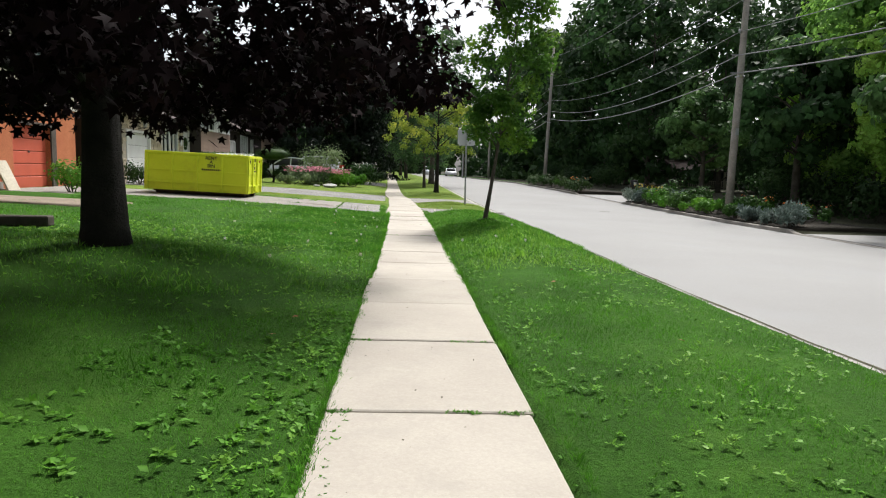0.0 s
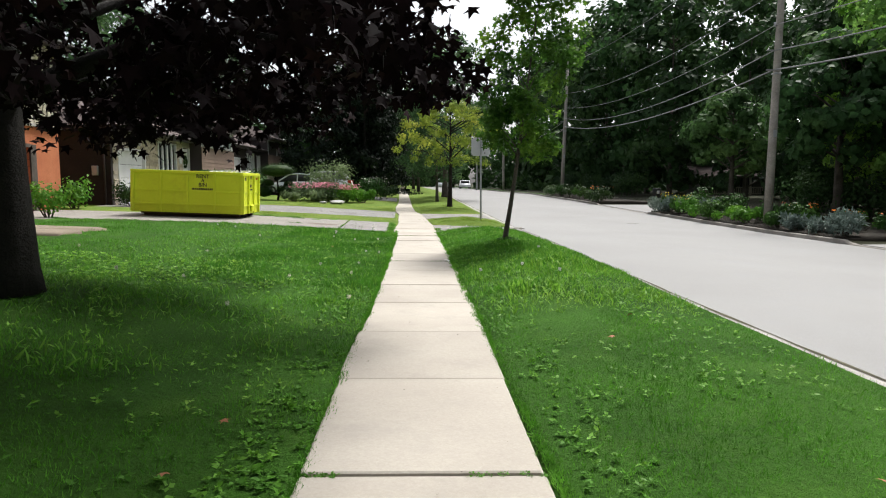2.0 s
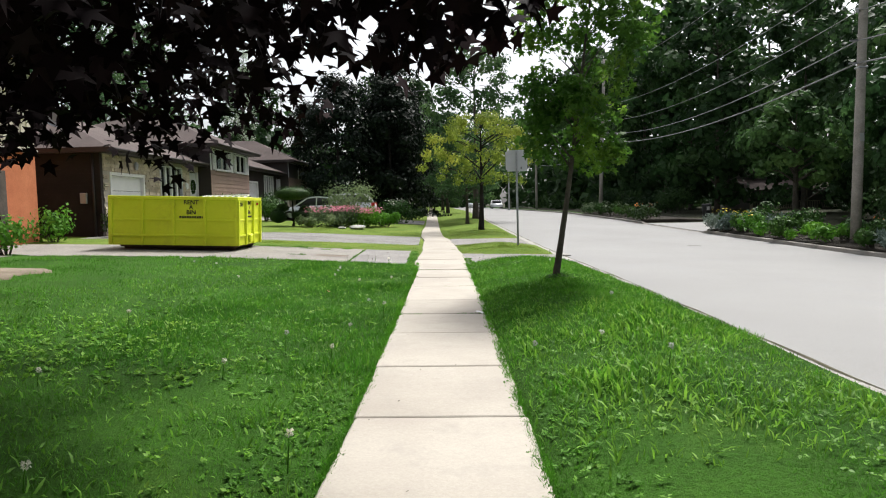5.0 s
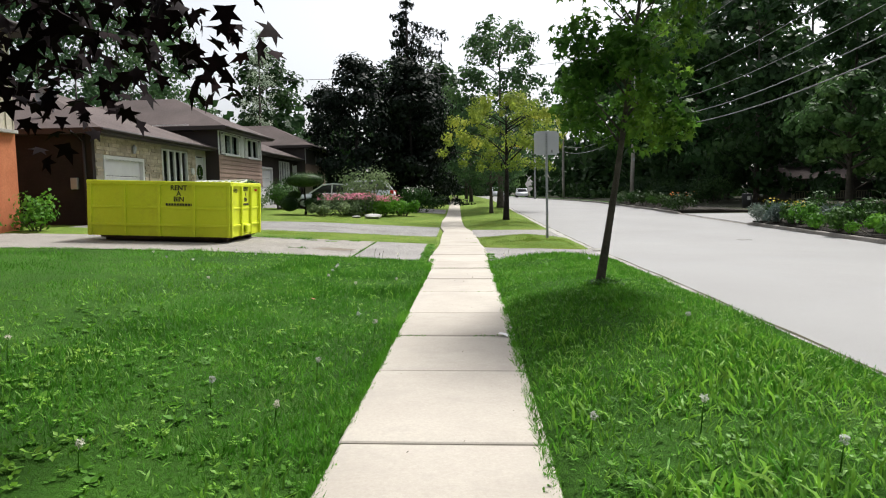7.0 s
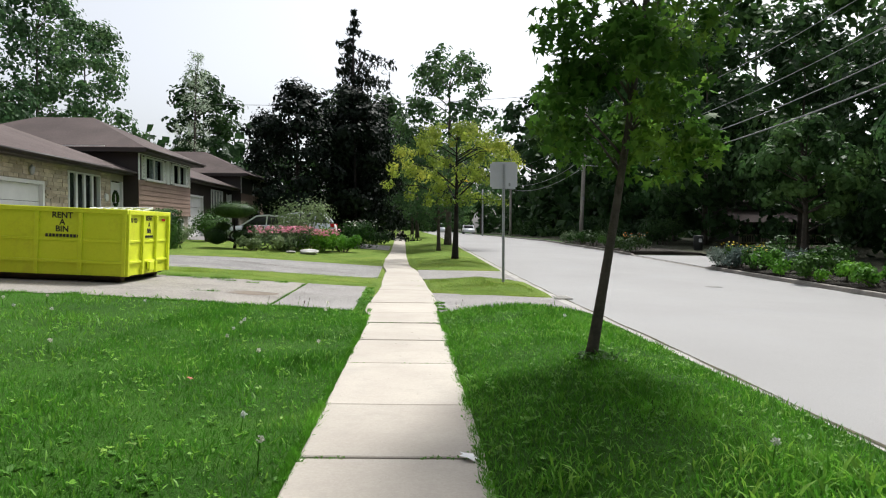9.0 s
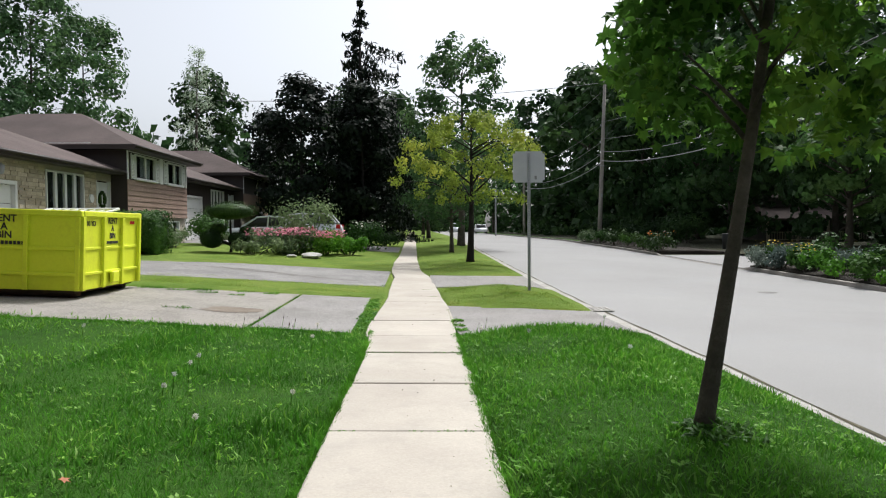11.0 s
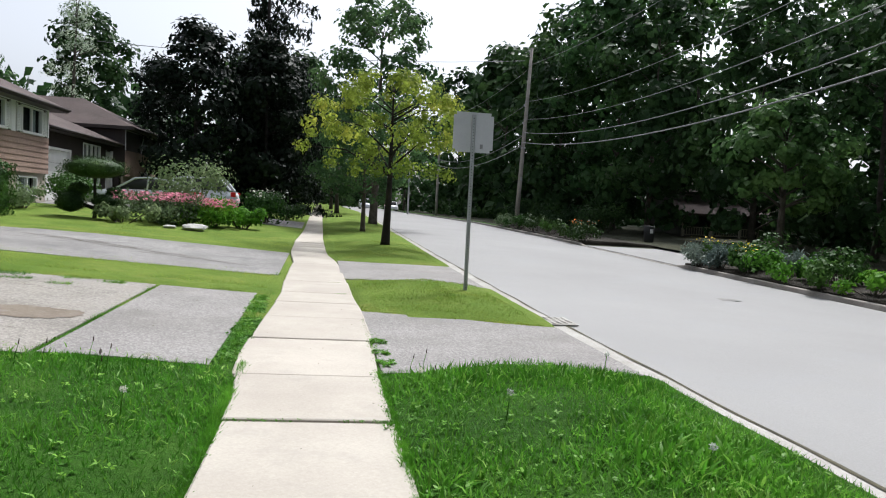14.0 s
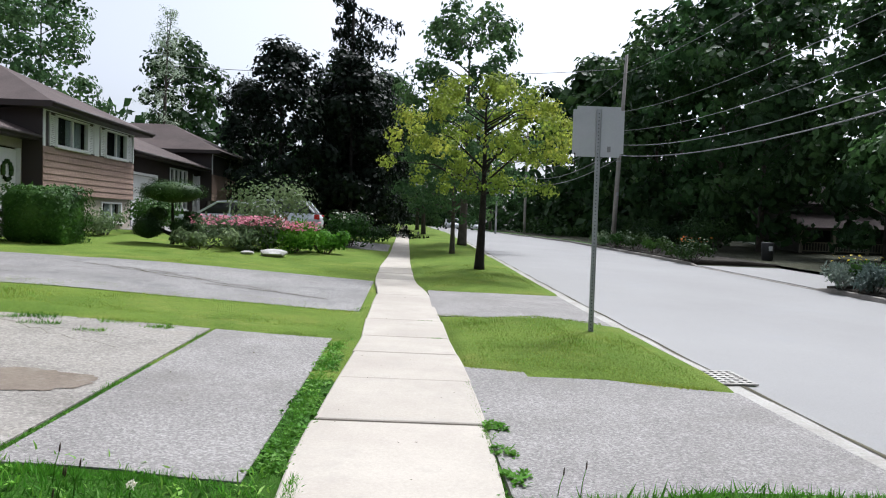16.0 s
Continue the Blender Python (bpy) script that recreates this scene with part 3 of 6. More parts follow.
# soil beds and the wood's floor
for a, b in ((25.0, 43.2), (54.0, 73.0)):
    strip_ob = strip("garden_bed", [ROAD_R + 0.2, 15.5, 16.9, 18.7], fan(a, b, 20), lambda u, x, y: lawn(x, y) + 0.05 + 0.09 * math.sin(math.pi * min(1, (u - 14.35) / 4.3)), M_SOIL, True, 0.0, 0.2)
    tagged(strip_ob, "dark soil bed behind the street kerb", "garden bed", kind="structure")
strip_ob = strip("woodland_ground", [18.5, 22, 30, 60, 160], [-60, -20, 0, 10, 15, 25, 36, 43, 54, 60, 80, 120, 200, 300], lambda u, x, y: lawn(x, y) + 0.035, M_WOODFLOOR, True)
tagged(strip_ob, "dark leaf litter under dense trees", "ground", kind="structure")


def pavement():
    """Concrete flags, one object each, on a soil bed."""
    base = strip("pavement", [walk_left, walk_right], [-40] + fan(-12, 80, 120) + [100, 140], lambda u, x, y: lawn(x, y) - 0.045, M_JOINT)
    tagged(base, "straight pale concrete pavement of single flags", "pavement", kind="structure")
    rng = random.Random(5)
    marks = [-13.4 + 1.81 * i for i in range(10)] + [4.71, 6.5, 8.28, 10.0, 11.79, 13.34, 15.0, 16.42, 17.78, 19.55, 21.17, 22.83, 24.1, 25.72, 27.15, 28.5, 29.58, 31.05] + [32.7 + 1.62 * i for i in range(28)]
    for y, after in zip(marks, marks[1:]):
        length = after - y
        gap = 0.028 if any(abs(y - w) < 0.1 for w in (6.5, 16.42, 19.55, 22.83, 25.72, 29.58, 31.05)) else 0.009
        jl, jr = rng.uniform(-0.012, 0.012), rng.uniform(-0.012, 0.012)
        tilt = rng.uniform(-0.006, 0.006)
        bm = bmesh.new()
        lo_y, hi_y = y + gap, y + length - 0.004
        rows = []
        for yy in (lo_y, lo_y + 0.012, (lo_y + hi_y) / 2, hi_y - 0.012, hi_y):
            edge = 0.008 if yy in (lo_y, hi_y) else 0.0
            z = rise(yy) + 0.012 + tilt * (yy - y) - edge
            b = bend(yy)
            le, ri = walk_left(yy) + jl, walk_right(yy) + jr
            rows.append([(le + b, yy, z - 0.07), (le + b, yy, z - 0.01), (le + 0.015 + b, yy, z), (0.25 + b, yy, z - 0.01), (ri - 0.015 + b, yy, z - 0.02), (ri + b, yy, z - 0.03), (ri + b, yy, z - 0.09)])
        vs = [[bm.verts.new(p) for p in r] for r in rows]
        for j in range(4):
            for k in range(6):
                bm.faces.new((vs[j][k], vs[j][k + 1], vs[j + 1][k + 1], vs[j + 1][k]))
        bm.faces.new(list(reversed(vs[0]))), bm.faces.new(vs[-1])
        bmesh.ops.recalc_face_normals(bm, faces=bm.faces)
        bm_object("paving_flag", bm, M_WALK, base)


# ---- houses ----
def hip_roof(name, x0, x1, y0, y1, eave, peak, over, mat, parent, along="y", inset=None):
    """A hipped roof with fascia; the ridge runs along y or x."""
    x0, x1, y0, y1 = x0 - over, x1 + over, y0 - over, y1 + over
    w = (x1 - x0) if along == "y" else (y1 - y0)
    i = w / 2 if inset is None else inset
    cx, cy = (x0 + x1) / 2, (y0 + y1) / 2
    ridge = [(cx, y0 + i, peak), (cx, y1 - i, peak)] if along == "y" else [(x0 + i, cy, peak), (x1 - i, cy, peak)]
    v = [(x0, y0, eave), (x1, y0, eave), (x1, y1, eave), (x0, y1, eave)] + ridge
    f = [(0, 1, 4), (1, 2, 5, 4), (2, 3, 5), (3, 0, 4, 5)] if along == "y" else [(1, 2, 5), (0, 1, 5, 4), (3, 0, 4), (2, 3, 4, 5)]
    top = mesh_object(name, v, f, mat, parent)
    boxes("fascia", [((x0, y0, eave - 0.17), (x1, y0 + 0.03, eave + 0.02)), ((x0, y1 - 0.03, eave - 0.17), (x1, y1, eave + 0.02)), ((x0, y0 + 0.03, eave - 0.17), (x0 + 0.03, y1 - 0.03, eave + 0.02)), ((x1 - 0.03, y0 + 0.03, eave - 0.17), (x1, y1 - 0.03, eave + 0.02)), ((x0 + 0.03, y0 + 0.03, eave - 0.16), (x1 - 0.03, y1 - 0.03, eave - 0.13))], M_DARKTRIM, parent)
    tube("gutter", [(x1 + 0.05, y0, eave - 0.05), (x1 + 0.05, y1, eave - 0.05)], [0.055, 0.055], M_DARKTRIM, parent, 6)
    return top


def window(parent, x, y0, y1, z0, z1, panes, shutters=0.0, curtain=0.5, bar=0.035):
    """A window in a wall that faces the street: frame, mullions, glass, curtain, a dark board for the unlit room."""
    w = empty("window", 0, 0, 0)
    w.parent = parent
    t = 0.06
    parts = [((x - 0.10, y0, z0), (x + 0.05, y0 + t, z1)), ((x - 0.10, y1 - t, z0), (x + 0.05, y1, z1)), ((x - 0.10, y0 + t, z1 - t), (x + 0.05, y1 - t, z1)), ((x - 0.10, y0 + t, z0), (x + 0.05, y1 - t, z0 + t))]
    for i in range(1, panes):
        m = y0 + (y1 - y0) * i / panes
        parts.append(((x - 0.06, m - bar, z0 + t), (x + 0.03, m + bar, z1 - t)))
    boxes("frame", parts, M_WHITE, w, 0.008)
    box("sill", (x - 0.02, y0 - 0.06, z0 - 0.06), (x + 0.11, y1 + 0.06, z0 - 0.003), M_WHITE, w)
    for i in range(panes):
        a, b = y0 + (y1 - y0) * i / panes, y0 + (y1 - y0) * (i + 1) / panes
        g = box("pane", (x - 0.03, a + 0.04, z0 + t), (x - 0.022, b - 0.04, z1 - t), M_GLASS, w, 0)
        g.visible_shadow = False
    box("room", (x - 0.32, y0 + 0.02, z0 + 0.02), (x - 0.29, y1 - 0.02, z1 - 0.02), M_UNLIT_INSIDE, w, 0)
    c0 = y0 + (y1 - y0) * (1 - curtain)
    v, f = [], []
    for k in range(17):
        yy = c0 + (y1 - 0.08 - c0) * k / 16
        xx = x - 0.2 + 0.02 * math.sin(k * 1.9)
        v += [(xx, yy, z0 + 0.06), (xx, yy, z1 - 0.06)]
        if k:
            f.append((2 * k - 2, 2 * k, 2 * k + 1, 2 * k - 1))
    mesh_object("curtain", v, f, M_CURTAIN, w, True)
    if shutters:
        for a, b in ((y0 - shutters - 0.02, y0 - 0.02), (y1 + 0.02, y1 + shutters + 0.02)):
            parts = [((x, a, z0 - 0.02), (x + 0.045, a + 0.05, z1)), ((x, b - 0.05, z0 - 0.02), (x + 0.045, b, z1))]
            n = 16
            for k in range(n):
                zz = z0 + (z1 - z0 - 0.05) * k / n
                parts.append(((x + 0.005, a + 0.05, zz), (x + 0.035, b - 0.05, zz + 0.045)))
            boxes("shutter", parts, M_WHITE, w)
    return w


def wall_with_holes(name, x0, x1, y0, y1, z0, z1, holes, mat, parent):
    """A wall along y from x0 to x1 thick, with openings cut through (y0, y1, z0, z1)."""
    ys = sorted({y0, y1, *[h[0] for h in holes], *[h[1] for h in holes]})
    parts = []
    for a, b in zip(ys, ys[1:]):
        cuts = sorted((h[2], h[3]) for h in holes if h[0] <= a + 1e-6 and h[1] >= b - 1e-6)
        z = z0
        for c, d in cuts:
            if c > z + 1e-6:
                parts.append(((x0, a, z), (x1, b, c)))
            z = d
        if z < z1 - 1e-6:
            parts.append(((x0, a, z), (x1, b, z1)))
    return boxes(name, parts, mat, parent)


def stones(parent, x, y0, y1, z0, z1, holes, rng, limit, count):
    """Split ledge stones in rough courses, one object each on a few shared meshes."""
    shapes = []
    for k in range(6):
        bm = bmesh.new()
        add_box(bm, (0, -0.5, -0.5), (1, 0.5, 0.5), 0.0)
        for v in bm.verts:
            v.co += Vector((rng.uniform(-0.25, 0.25), rng.uniform(-0.03, 0.03), rng.uniform(-0.06, 0.06)))
        me = bpy.data.meshes.new("stone")
        bm.to_mesh(me)
        bm.free()
        me.materials.append(M_STONE)
        shapes.append(me)
    z = z0
    while z < z1 - 0.04:
        h = min(rng.choice((0.08, 0.11, 0.14, 0.17)), z1 - z)
        y = y0
        while y < y1 - 0.05:
            w = min(rng.uniform(0.22, 0.62), y1 - y)
            if not any(y + w > a - 0.02 and y < b + 0.02 and z + h > c + 0.02 and z < d - 0.02 for a, b, c, d in holes) and count[0] < limit:
                ob = new("stone", rng.choice(shapes))
                ob.parent = parent
                ob.location = (x, y + w / 2, z + h / 2)
                ob.scale = (rng.uniform(0.02, 0.05), w - 0.018, h - 0.016)
                count[0] += 1
            y += w
        z += h


def split_house(dy, label, detail):
    """A brown split-level house: low garage wing, taller bedroom wing; dy: shift along the street."""
    g = lawn(-12, 36 + dy) - 0.05
    root = empty("house", -12.0, 40 + dy, g)
    inv = Matrix.Translation((12.0, -40 - dy, -g))
    rng = random.Random(11)
    xf, xb = -12.4, -21.5
    ya, yb, yc = 33.0 + dy, 43.1 + dy, 50.1 + dy
    k = lawn(-12, 36 + dy) - lawn(-12, 36)
    z_e = 3.95 + k
    door = (33.5 + dy, 36.55 + dy, g, 3.1 + k)
    bay = (38.2 + dy, 40.8 + dy, 1.5 + k, 3.62 + k)
    entry = (41.8 + dy, 43.0 + dy, 1.25 + k, 3.5 + k)
    wall_with_holes("wall", xf - 0.2, xf, ya, yb, g - 0.3, z_e - 0.14, [door, bay, entry], M_MORTAR if detail else M_BROWN_BRICK, root)
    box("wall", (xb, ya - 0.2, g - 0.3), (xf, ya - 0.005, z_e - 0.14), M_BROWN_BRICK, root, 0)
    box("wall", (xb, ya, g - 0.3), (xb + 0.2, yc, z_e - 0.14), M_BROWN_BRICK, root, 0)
    boxes("course", [((xb, ya - 0.204 - 0.004 * (i % 2), g - 0.3 + 0.15 * i + 0.008), (xf - 0.02, ya - 0.2, g - 0.3 + 0.15 * i + 0.14)) for i in range(int((z_e - g) / 0.15))], M_BROWN_BRICK, root)
    tube("downpipe", [(xf - 0.25, ya - 0.26, g), (xf - 0.25, ya - 0.26, z_e - 0.2)], [0.045, 0.045], M_DARKTRIM, root, 8)
    hip_roof("roof", xb, xf, ya, yb, z_e, z_e + 2.1, 0.55, M_SHINGLE, root)
    # sectional garage door in its surround
    gd = empty("garage_door", 0, 0, 0)
    gd.parent = root
    h = door[3] - door[2]
    for i in range(4):
        box("panel", (xf - 0.16, door[0] + 0.12, g + (h - 0.12) * i / 4 + 0.006), (xf - 0.11, door[1] - 0.12, g + (h - 0.12) * (i + 1) / 4 - 0.006), M_WHITE, gd, 0.012)
    boxes("frame", [((xf - 0.14, door[0], g), (xf + 0.035, door[0] + 0.12, door[3])), ((xf - 0.14, door[1] - 0.12, g), (xf + 0.035, door[1], door[3])), ((xf - 0.14, door[0] + 0.12, door[3] - 0.12), (xf + 0.035, door[1] - 0.12, door[3]))], M_WHITE, gd, 0.01)
    window(root, xf, *bay, 4, 0, 0.1, 0.075)
    # entry door in the recess
    dr = empty("door", 0, 0, 0)
    dr.parent = root
    box("leaf", (xf - 0.14, entry[0] + 0.05, entry[2]), (xf - 0.09, entry[1] - 0.05, entry[3] - 0.05), M_WHITE, dr, 0.015)
    boxes("frame", [((xf - 0.12, entry[0], entry[2]), (xf + 0.03, entry[0] + 0.05, entry[3])), ((xf - 0.12, entry[1] - 0.05, entry[2]), (xf + 0.03, entry[1], entry[3]))], M_WHITE, dr)
    box("doorstep", (xf, entry[0] - 0.5, g - 0.2), (xf + 1.0, entry[1] + 0.4, entry[2]), M_KERB, root, 0.02)
    # taller wing
    xu, zu = -11.75, 4.95 + k
    z_s = 2.1 + k
    w1, w2 = (43.9 + dy, 46.1 + dy, 3.68 + k, 4.72 + k), (47.5 + dy, 49.4 + dy, 3.68 + k, 4.72 + k)
    low = (47.4 + dy, 49.2 + dy, 1.15 + k, 1.95 + k)
    wall_with_holes("wall", xu - 0.2, xu, yb, yc, z_s, zu - 0.14, [w1, w2] if detail else [], M_DARKTRIM, root)
    wall_with_holes("wall", xu - 0.3, xu - 0.1, yb, yc, g - 0.4, z_s, [low], M_MORTAR, root)
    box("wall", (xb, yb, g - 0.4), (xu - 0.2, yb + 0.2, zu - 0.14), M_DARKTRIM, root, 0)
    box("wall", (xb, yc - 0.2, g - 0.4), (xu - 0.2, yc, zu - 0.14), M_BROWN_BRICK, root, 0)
    top = 3.62 + k
    for i in range(7):
        a, b = z_s + (top - z_s) * i / 7, z_s + (top - z_s) * (i + 1) / 7
        v = [(xu, yb, a), (xu, yc, a), (xu + 0.035, yc, a), (xu + 0.035, yb, a), (xu, yb, b), (xu, yc, b), (xu + 0.01, yc, b), (xu + 0.01, yb, b)]
        mesh_object("plank", v, [(0, 1, 2, 3), (3, 2, 6, 7), (7, 6, 5, 4), (0, 3, 7, 4), (1, 5, 6, 2)], M_SIDING, root)
    boxes("trim", [((xu, yb, top), (xu + 0.03, yb + 0.12, zu - 0.14)), ((xu, yc - 0.12, top), (xu + 0.03, yc, zu - 0.14)), ((xu, yb + 0.12, 4.76 + k), (xu + 0.028, yc - 0.12, zu - 0.14)), ((xu, 46.62 + dy, top), (xu + 0.02, 46.98 + dy, 4.76 + k))], M_WHITE, root)
    if detail:
        window(root, xu, *w1, 2, 0.42, 0.55)
        window(root, xu, *w2, 2, 0.42, 0.35)
    window(root, xu - 0.1, *low, 2, 0, 0.6)
    hip_roof("roof", xb, xu, yb, yc, zu, zu + 1.9, 0.6, M_SHINGLE, root, "x", 4.1)
    count = [0]
    if detail:
        stones(root, xf, ya, 38.15 + dy, g, z_e - 0.2, [door], rng, 230, count)
        stones(root, xf, 40.85 + dy, 41.75 + dy, 1.6, z_e - 0.2, [], rng, 290, count)
        # dish, mast, vent, lantern, wreath, meter
        dish = bmesh.new()
        bmesh.ops.create_uvsphere(dish, u_segments=20, v_segments=14, radius=0.55)
        bmesh.ops.delete(dish, geom=[v for v in dish.verts if v.co.z > -0.36], context="VERTS")
        for v in dish.verts:
            v.co.z += 0.42
        d = bm_object("satellite_dish", dish, M_DISH, root, True)
        d.matrix_local = pose(-14.6, 34.0, 5.25, 100, 0, 25)
        tube("dish_arm", [(-14.6, 34.5, 4.5), (-14.6, 34.3, 4.9), (-14.6, 34.1, 5.25)], [0.03, 0.03, 0.03], M_GALV, root)
        tube("vent_pipe", [(-14.4, 35.6, 4.6), (-14.4, 35.6, 6.1)], [0.035, 0.035], M_DARKTRIM, root)
        tube("lantern", [(xf + 0.12, 35.6, 3.25), (xf + 0.12, 35.6, 3.3), (xf + 0.12, 35.6, 3.5), (xf + 0.12, 35.6, 3.6)], [0.03, 0.07, 0.1, 0.02], M_GALV, root)
        box("meter_box", (xf - 0.75, ya - 0.33, 1.9), (xf - 0.5, ya - 0.21, 2.3), M_GALV, root, 0.02)
        v, f = [], []
        ring = [(xf - 0.04, 42.4 + 0.22 * math.cos(a), 2.75 + 0.3 * math.sin(a)) for a in [i * 2 * math.pi / 14 for i in range(15)]]
        add_tube(v, f, ring, [0.07] * 15, 6)
        mesh_object("wreath", v, f, M_YEW, root, True)
        v, f = [], []
        add_tube(v, f, [(xf + 0.03, 41.3, 2.75), (xf + 0.09, 41.3, 2.75)], [0.17, 0.16], 16)
        mesh_object("house_number_plaque", v, f, M_WHITE, root)
        box("letterbox", (xf + 0.03, 41.15, 1.95), (xf + 0.16, 41.5, 2.12), M_WHITE, root, 0.02)
        box("flashing", (-14.9, 42.46, 5.0), (-12.9, 42.5, 5.03), M_WHITE, root, 0.003)
    for o in list(bpy.data.objects)[:]:
        if o.parent == root:
            o.matrix_parent_inverse = inv
    return tagged(root, label, "house")


def brick_house():
    """The orange brick house with a red garage door, upper storey in beige boards."""
    g = lawn(-13, 26) - 0.05
    root = empty("house", -12.8, 24.0, g)
    xf, xb, y0, y1 = -12.8, -21.5, 11.0, 29.4
    door = (24.9, 27.4, g, g + 2.2)
    win = (25.8, 27.6, 4.7, 5.9)
    wall_with_holes("wall", xf - 0.25, xf, y0, y1, g - 0.3, 3.55, [door], M_ORANGE_BRICK, root)
    wall_with_holes("wall", xf - 0.25, xf - 0.02, y0, y1, 3.55, 6.45, [win], M_BEIGE, root)
    box("wall", (xb, y1 - 0.2, g - 0.3), (xf - 0.26, y1, 6.45), M_ORANGE_BRICK, root, 0)
    box("wall", (xb, y0, g - 0.3), (xf - 0.26, y0 + 0.2, 6.45), M_ORANGE_BRICK, root, 0)
    boxes("batten", [((xf - 0.02, y1 - 0.05 - 0.3 * i, 3.6), (xf + 0.005, y1 - 0.01 - 0.3 * i, 4.6 if win[0] - 0.1 < y1 - 0.3 * i < win[1] + 0.15 else 6.3)) for i in range(30)], M_BEIGE, root)
    box("ledge", (xf - 0.1, y0, 3.5), (xf + 0.12, y1, 3.6), M_KERB, root)
    box("foundation", (xf - 0.2, 16.0, g - 0.2), (xf + 0.03, 24.2, g + 0.28), M_KERB, root)
    gd = empty("garage_door", 0, 0, 0)
    gd.parent = root
    for i in range(5):
        box("panel", (xf - 0.2, door[0] + 0.03, g + 0.436 * i + 0.01), (xf - 0.15, door[1] - 0.03, g + 0.436 * (i + 1) - 0.012), M_DOOR_RED, gd, 0.015)
    box("handle", (xf - 0.15, 26.1, g + 1.25), (xf - 0.12, 26.2, g + 1.33), M_BLACK, gd, 0.004)
    boxes("frame", [((xf - 0.12, door[1], g), (xf + 0.06, door[1] + 0.35, door[3] + 0.1)), ((xf - 0.12, door[0], door[3]), (xf + 0.06, door[1], door[3] + 0.12))], M_TIMBER, gd)
    window(root, xf - 0.02, *win, 2, 0, 0.4)
    hip_roof("roof", xb, xf, y0, y1, 6.55, 8.4, 0.6, M_SHINGLE, root)
    inv = Matrix.Translation((12.8, -24.0, -g))
    for o in list(bpy.data.objects):
        if o.parent == root:
            o.matrix_parent_inverse = inv
    return tagged(root, "orange brick house with faded red garage door and beige upper storey", "house")


def porch_house():
    """The pale house with a verandah behind the trees; their shade is put into its wall colour."""
    x0, y0 = 27.65, 69.6
    g = lawn(x0 + 3, y0) - 0.25
    root = empty("house", x0, y0, g)
    box("wall", (1.6, 2.8, -0.2), (13.0, 9.0, 3.7), M_SHADED_WALL, root, 0.02)
    hip_roof("roof", 1.6, 13.0, 2.8, 9.0, 3.8, 5.4, 0.5, M_SHINGLE, root, "x")
    box("deck", (0.3, 0.3, -0.1), (13.0, 2.8, 0.3), M_TIMBER, root)
    mesh_object("porch_roof", [(0, 0, 2.1), (13, 0, 2.1), (13, 2.8, 3.1), (0, 2.8, 3.1), (0, 0, 1.96), (13, 0, 1.96), (13, 2.8, 1.96), (0, 2.8, 1.96)], [(0, 1, 2, 3), (0, 4, 5, 1), (4, 7, 6, 5), (0, 3, 7, 4)], M_SHINGLE, root)
    for i in range(6):
        box("post", (1.2 + 2.3 * i - 0.9, 0.3, 0.3), (1.36 + 2.3 * i - 0.9, 0.46, 1.96), M_BEIGE, root, 0.015)
    boxes("railing", [((0.4, 0.35, 1.0), (12.0, 0.41, 1.07)), ((0.4, 0.35, 0.42), (12.0, 0.41, 0.48))] + [((0.5 + 0.2 * i, 0.362, 0.48), (0.54 + 0.2 * i, 0.398, 1.0)) for i in range(57)], M_BEIGE, root)
    # Solid dark panels, the unlit inside painted in place of glass.
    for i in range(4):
        box("window", (2.6 + 2.6 * i, 2.75, 1.0), (3.8 + 2.6 * i, 2.79, 1.9), M_UNLIT_INSIDE, root, 0.01)
    root.scale = (1.08, 1.08, 1.04)
    return tagged(root, "shaded pale house with a posted verandah among trees", "house")


def crack_lines(name, lines, width, label):
    """Dark cracks: thin ragged ribbons on a paved surface."""
    rng = random.Random(len(lines))
    v, f = [], []
    for (xa, ya), (xb, yb) in lines:
        n = 14
        first = len(v)
        for i in range(n + 1):
            s = i / n
            x, y = xa + (xb - xa) * s + rng.uniform(-0.05, 0.05), ya + (yb - ya) * s + rng.uniform(-0.07, 0.07)
            w = width * rng.uniform(0.3, 1.0) * (1 if 0 < i < n else 0.1)
            z = lawn(x + bend(y), y) + 0.0155
            v += [(x + bend(y) - w * 0.3, y - w, z), (x + bend(y) + w * 0.3, y + w, z)]
            if i:
                f.append((first + 2 * i - 2, first + 2 * i - 1, first + 2 * i + 1, first + 2 * i))
    ob = mesh_object(name, v, f, M_JOINT)
    return tagged(ob, label, "cracks", kind="stuff")


def stain_patch(x, y, rx, ry, mat, label):
    v = [(x, y, lawn(x, y) + 0.0145)]
    for i in range(56):
        a = 2 * math.pi * i / 56
        r = 1 + 0.22 * noise.noise((math.cos(a) * 1.5 + x, math.sin(a) * 1.5, y)) + 0.22 * noise.noise((math.cos(a) * 6 + x, math.sin(a) * 6, y))
        px, py = x + rx * r * math.cos(a), y + ry * r * math.sin(a)
        v.append((px, py, lawn(px, py) + 0.0142))
    ob = mesh_object("dirt_patch", v, [(0, 1 + i, 1 + (i + 1) % 56) for i in range(56)], mat)
    return tagged(ob, label, "dirt patch", kind="structure")


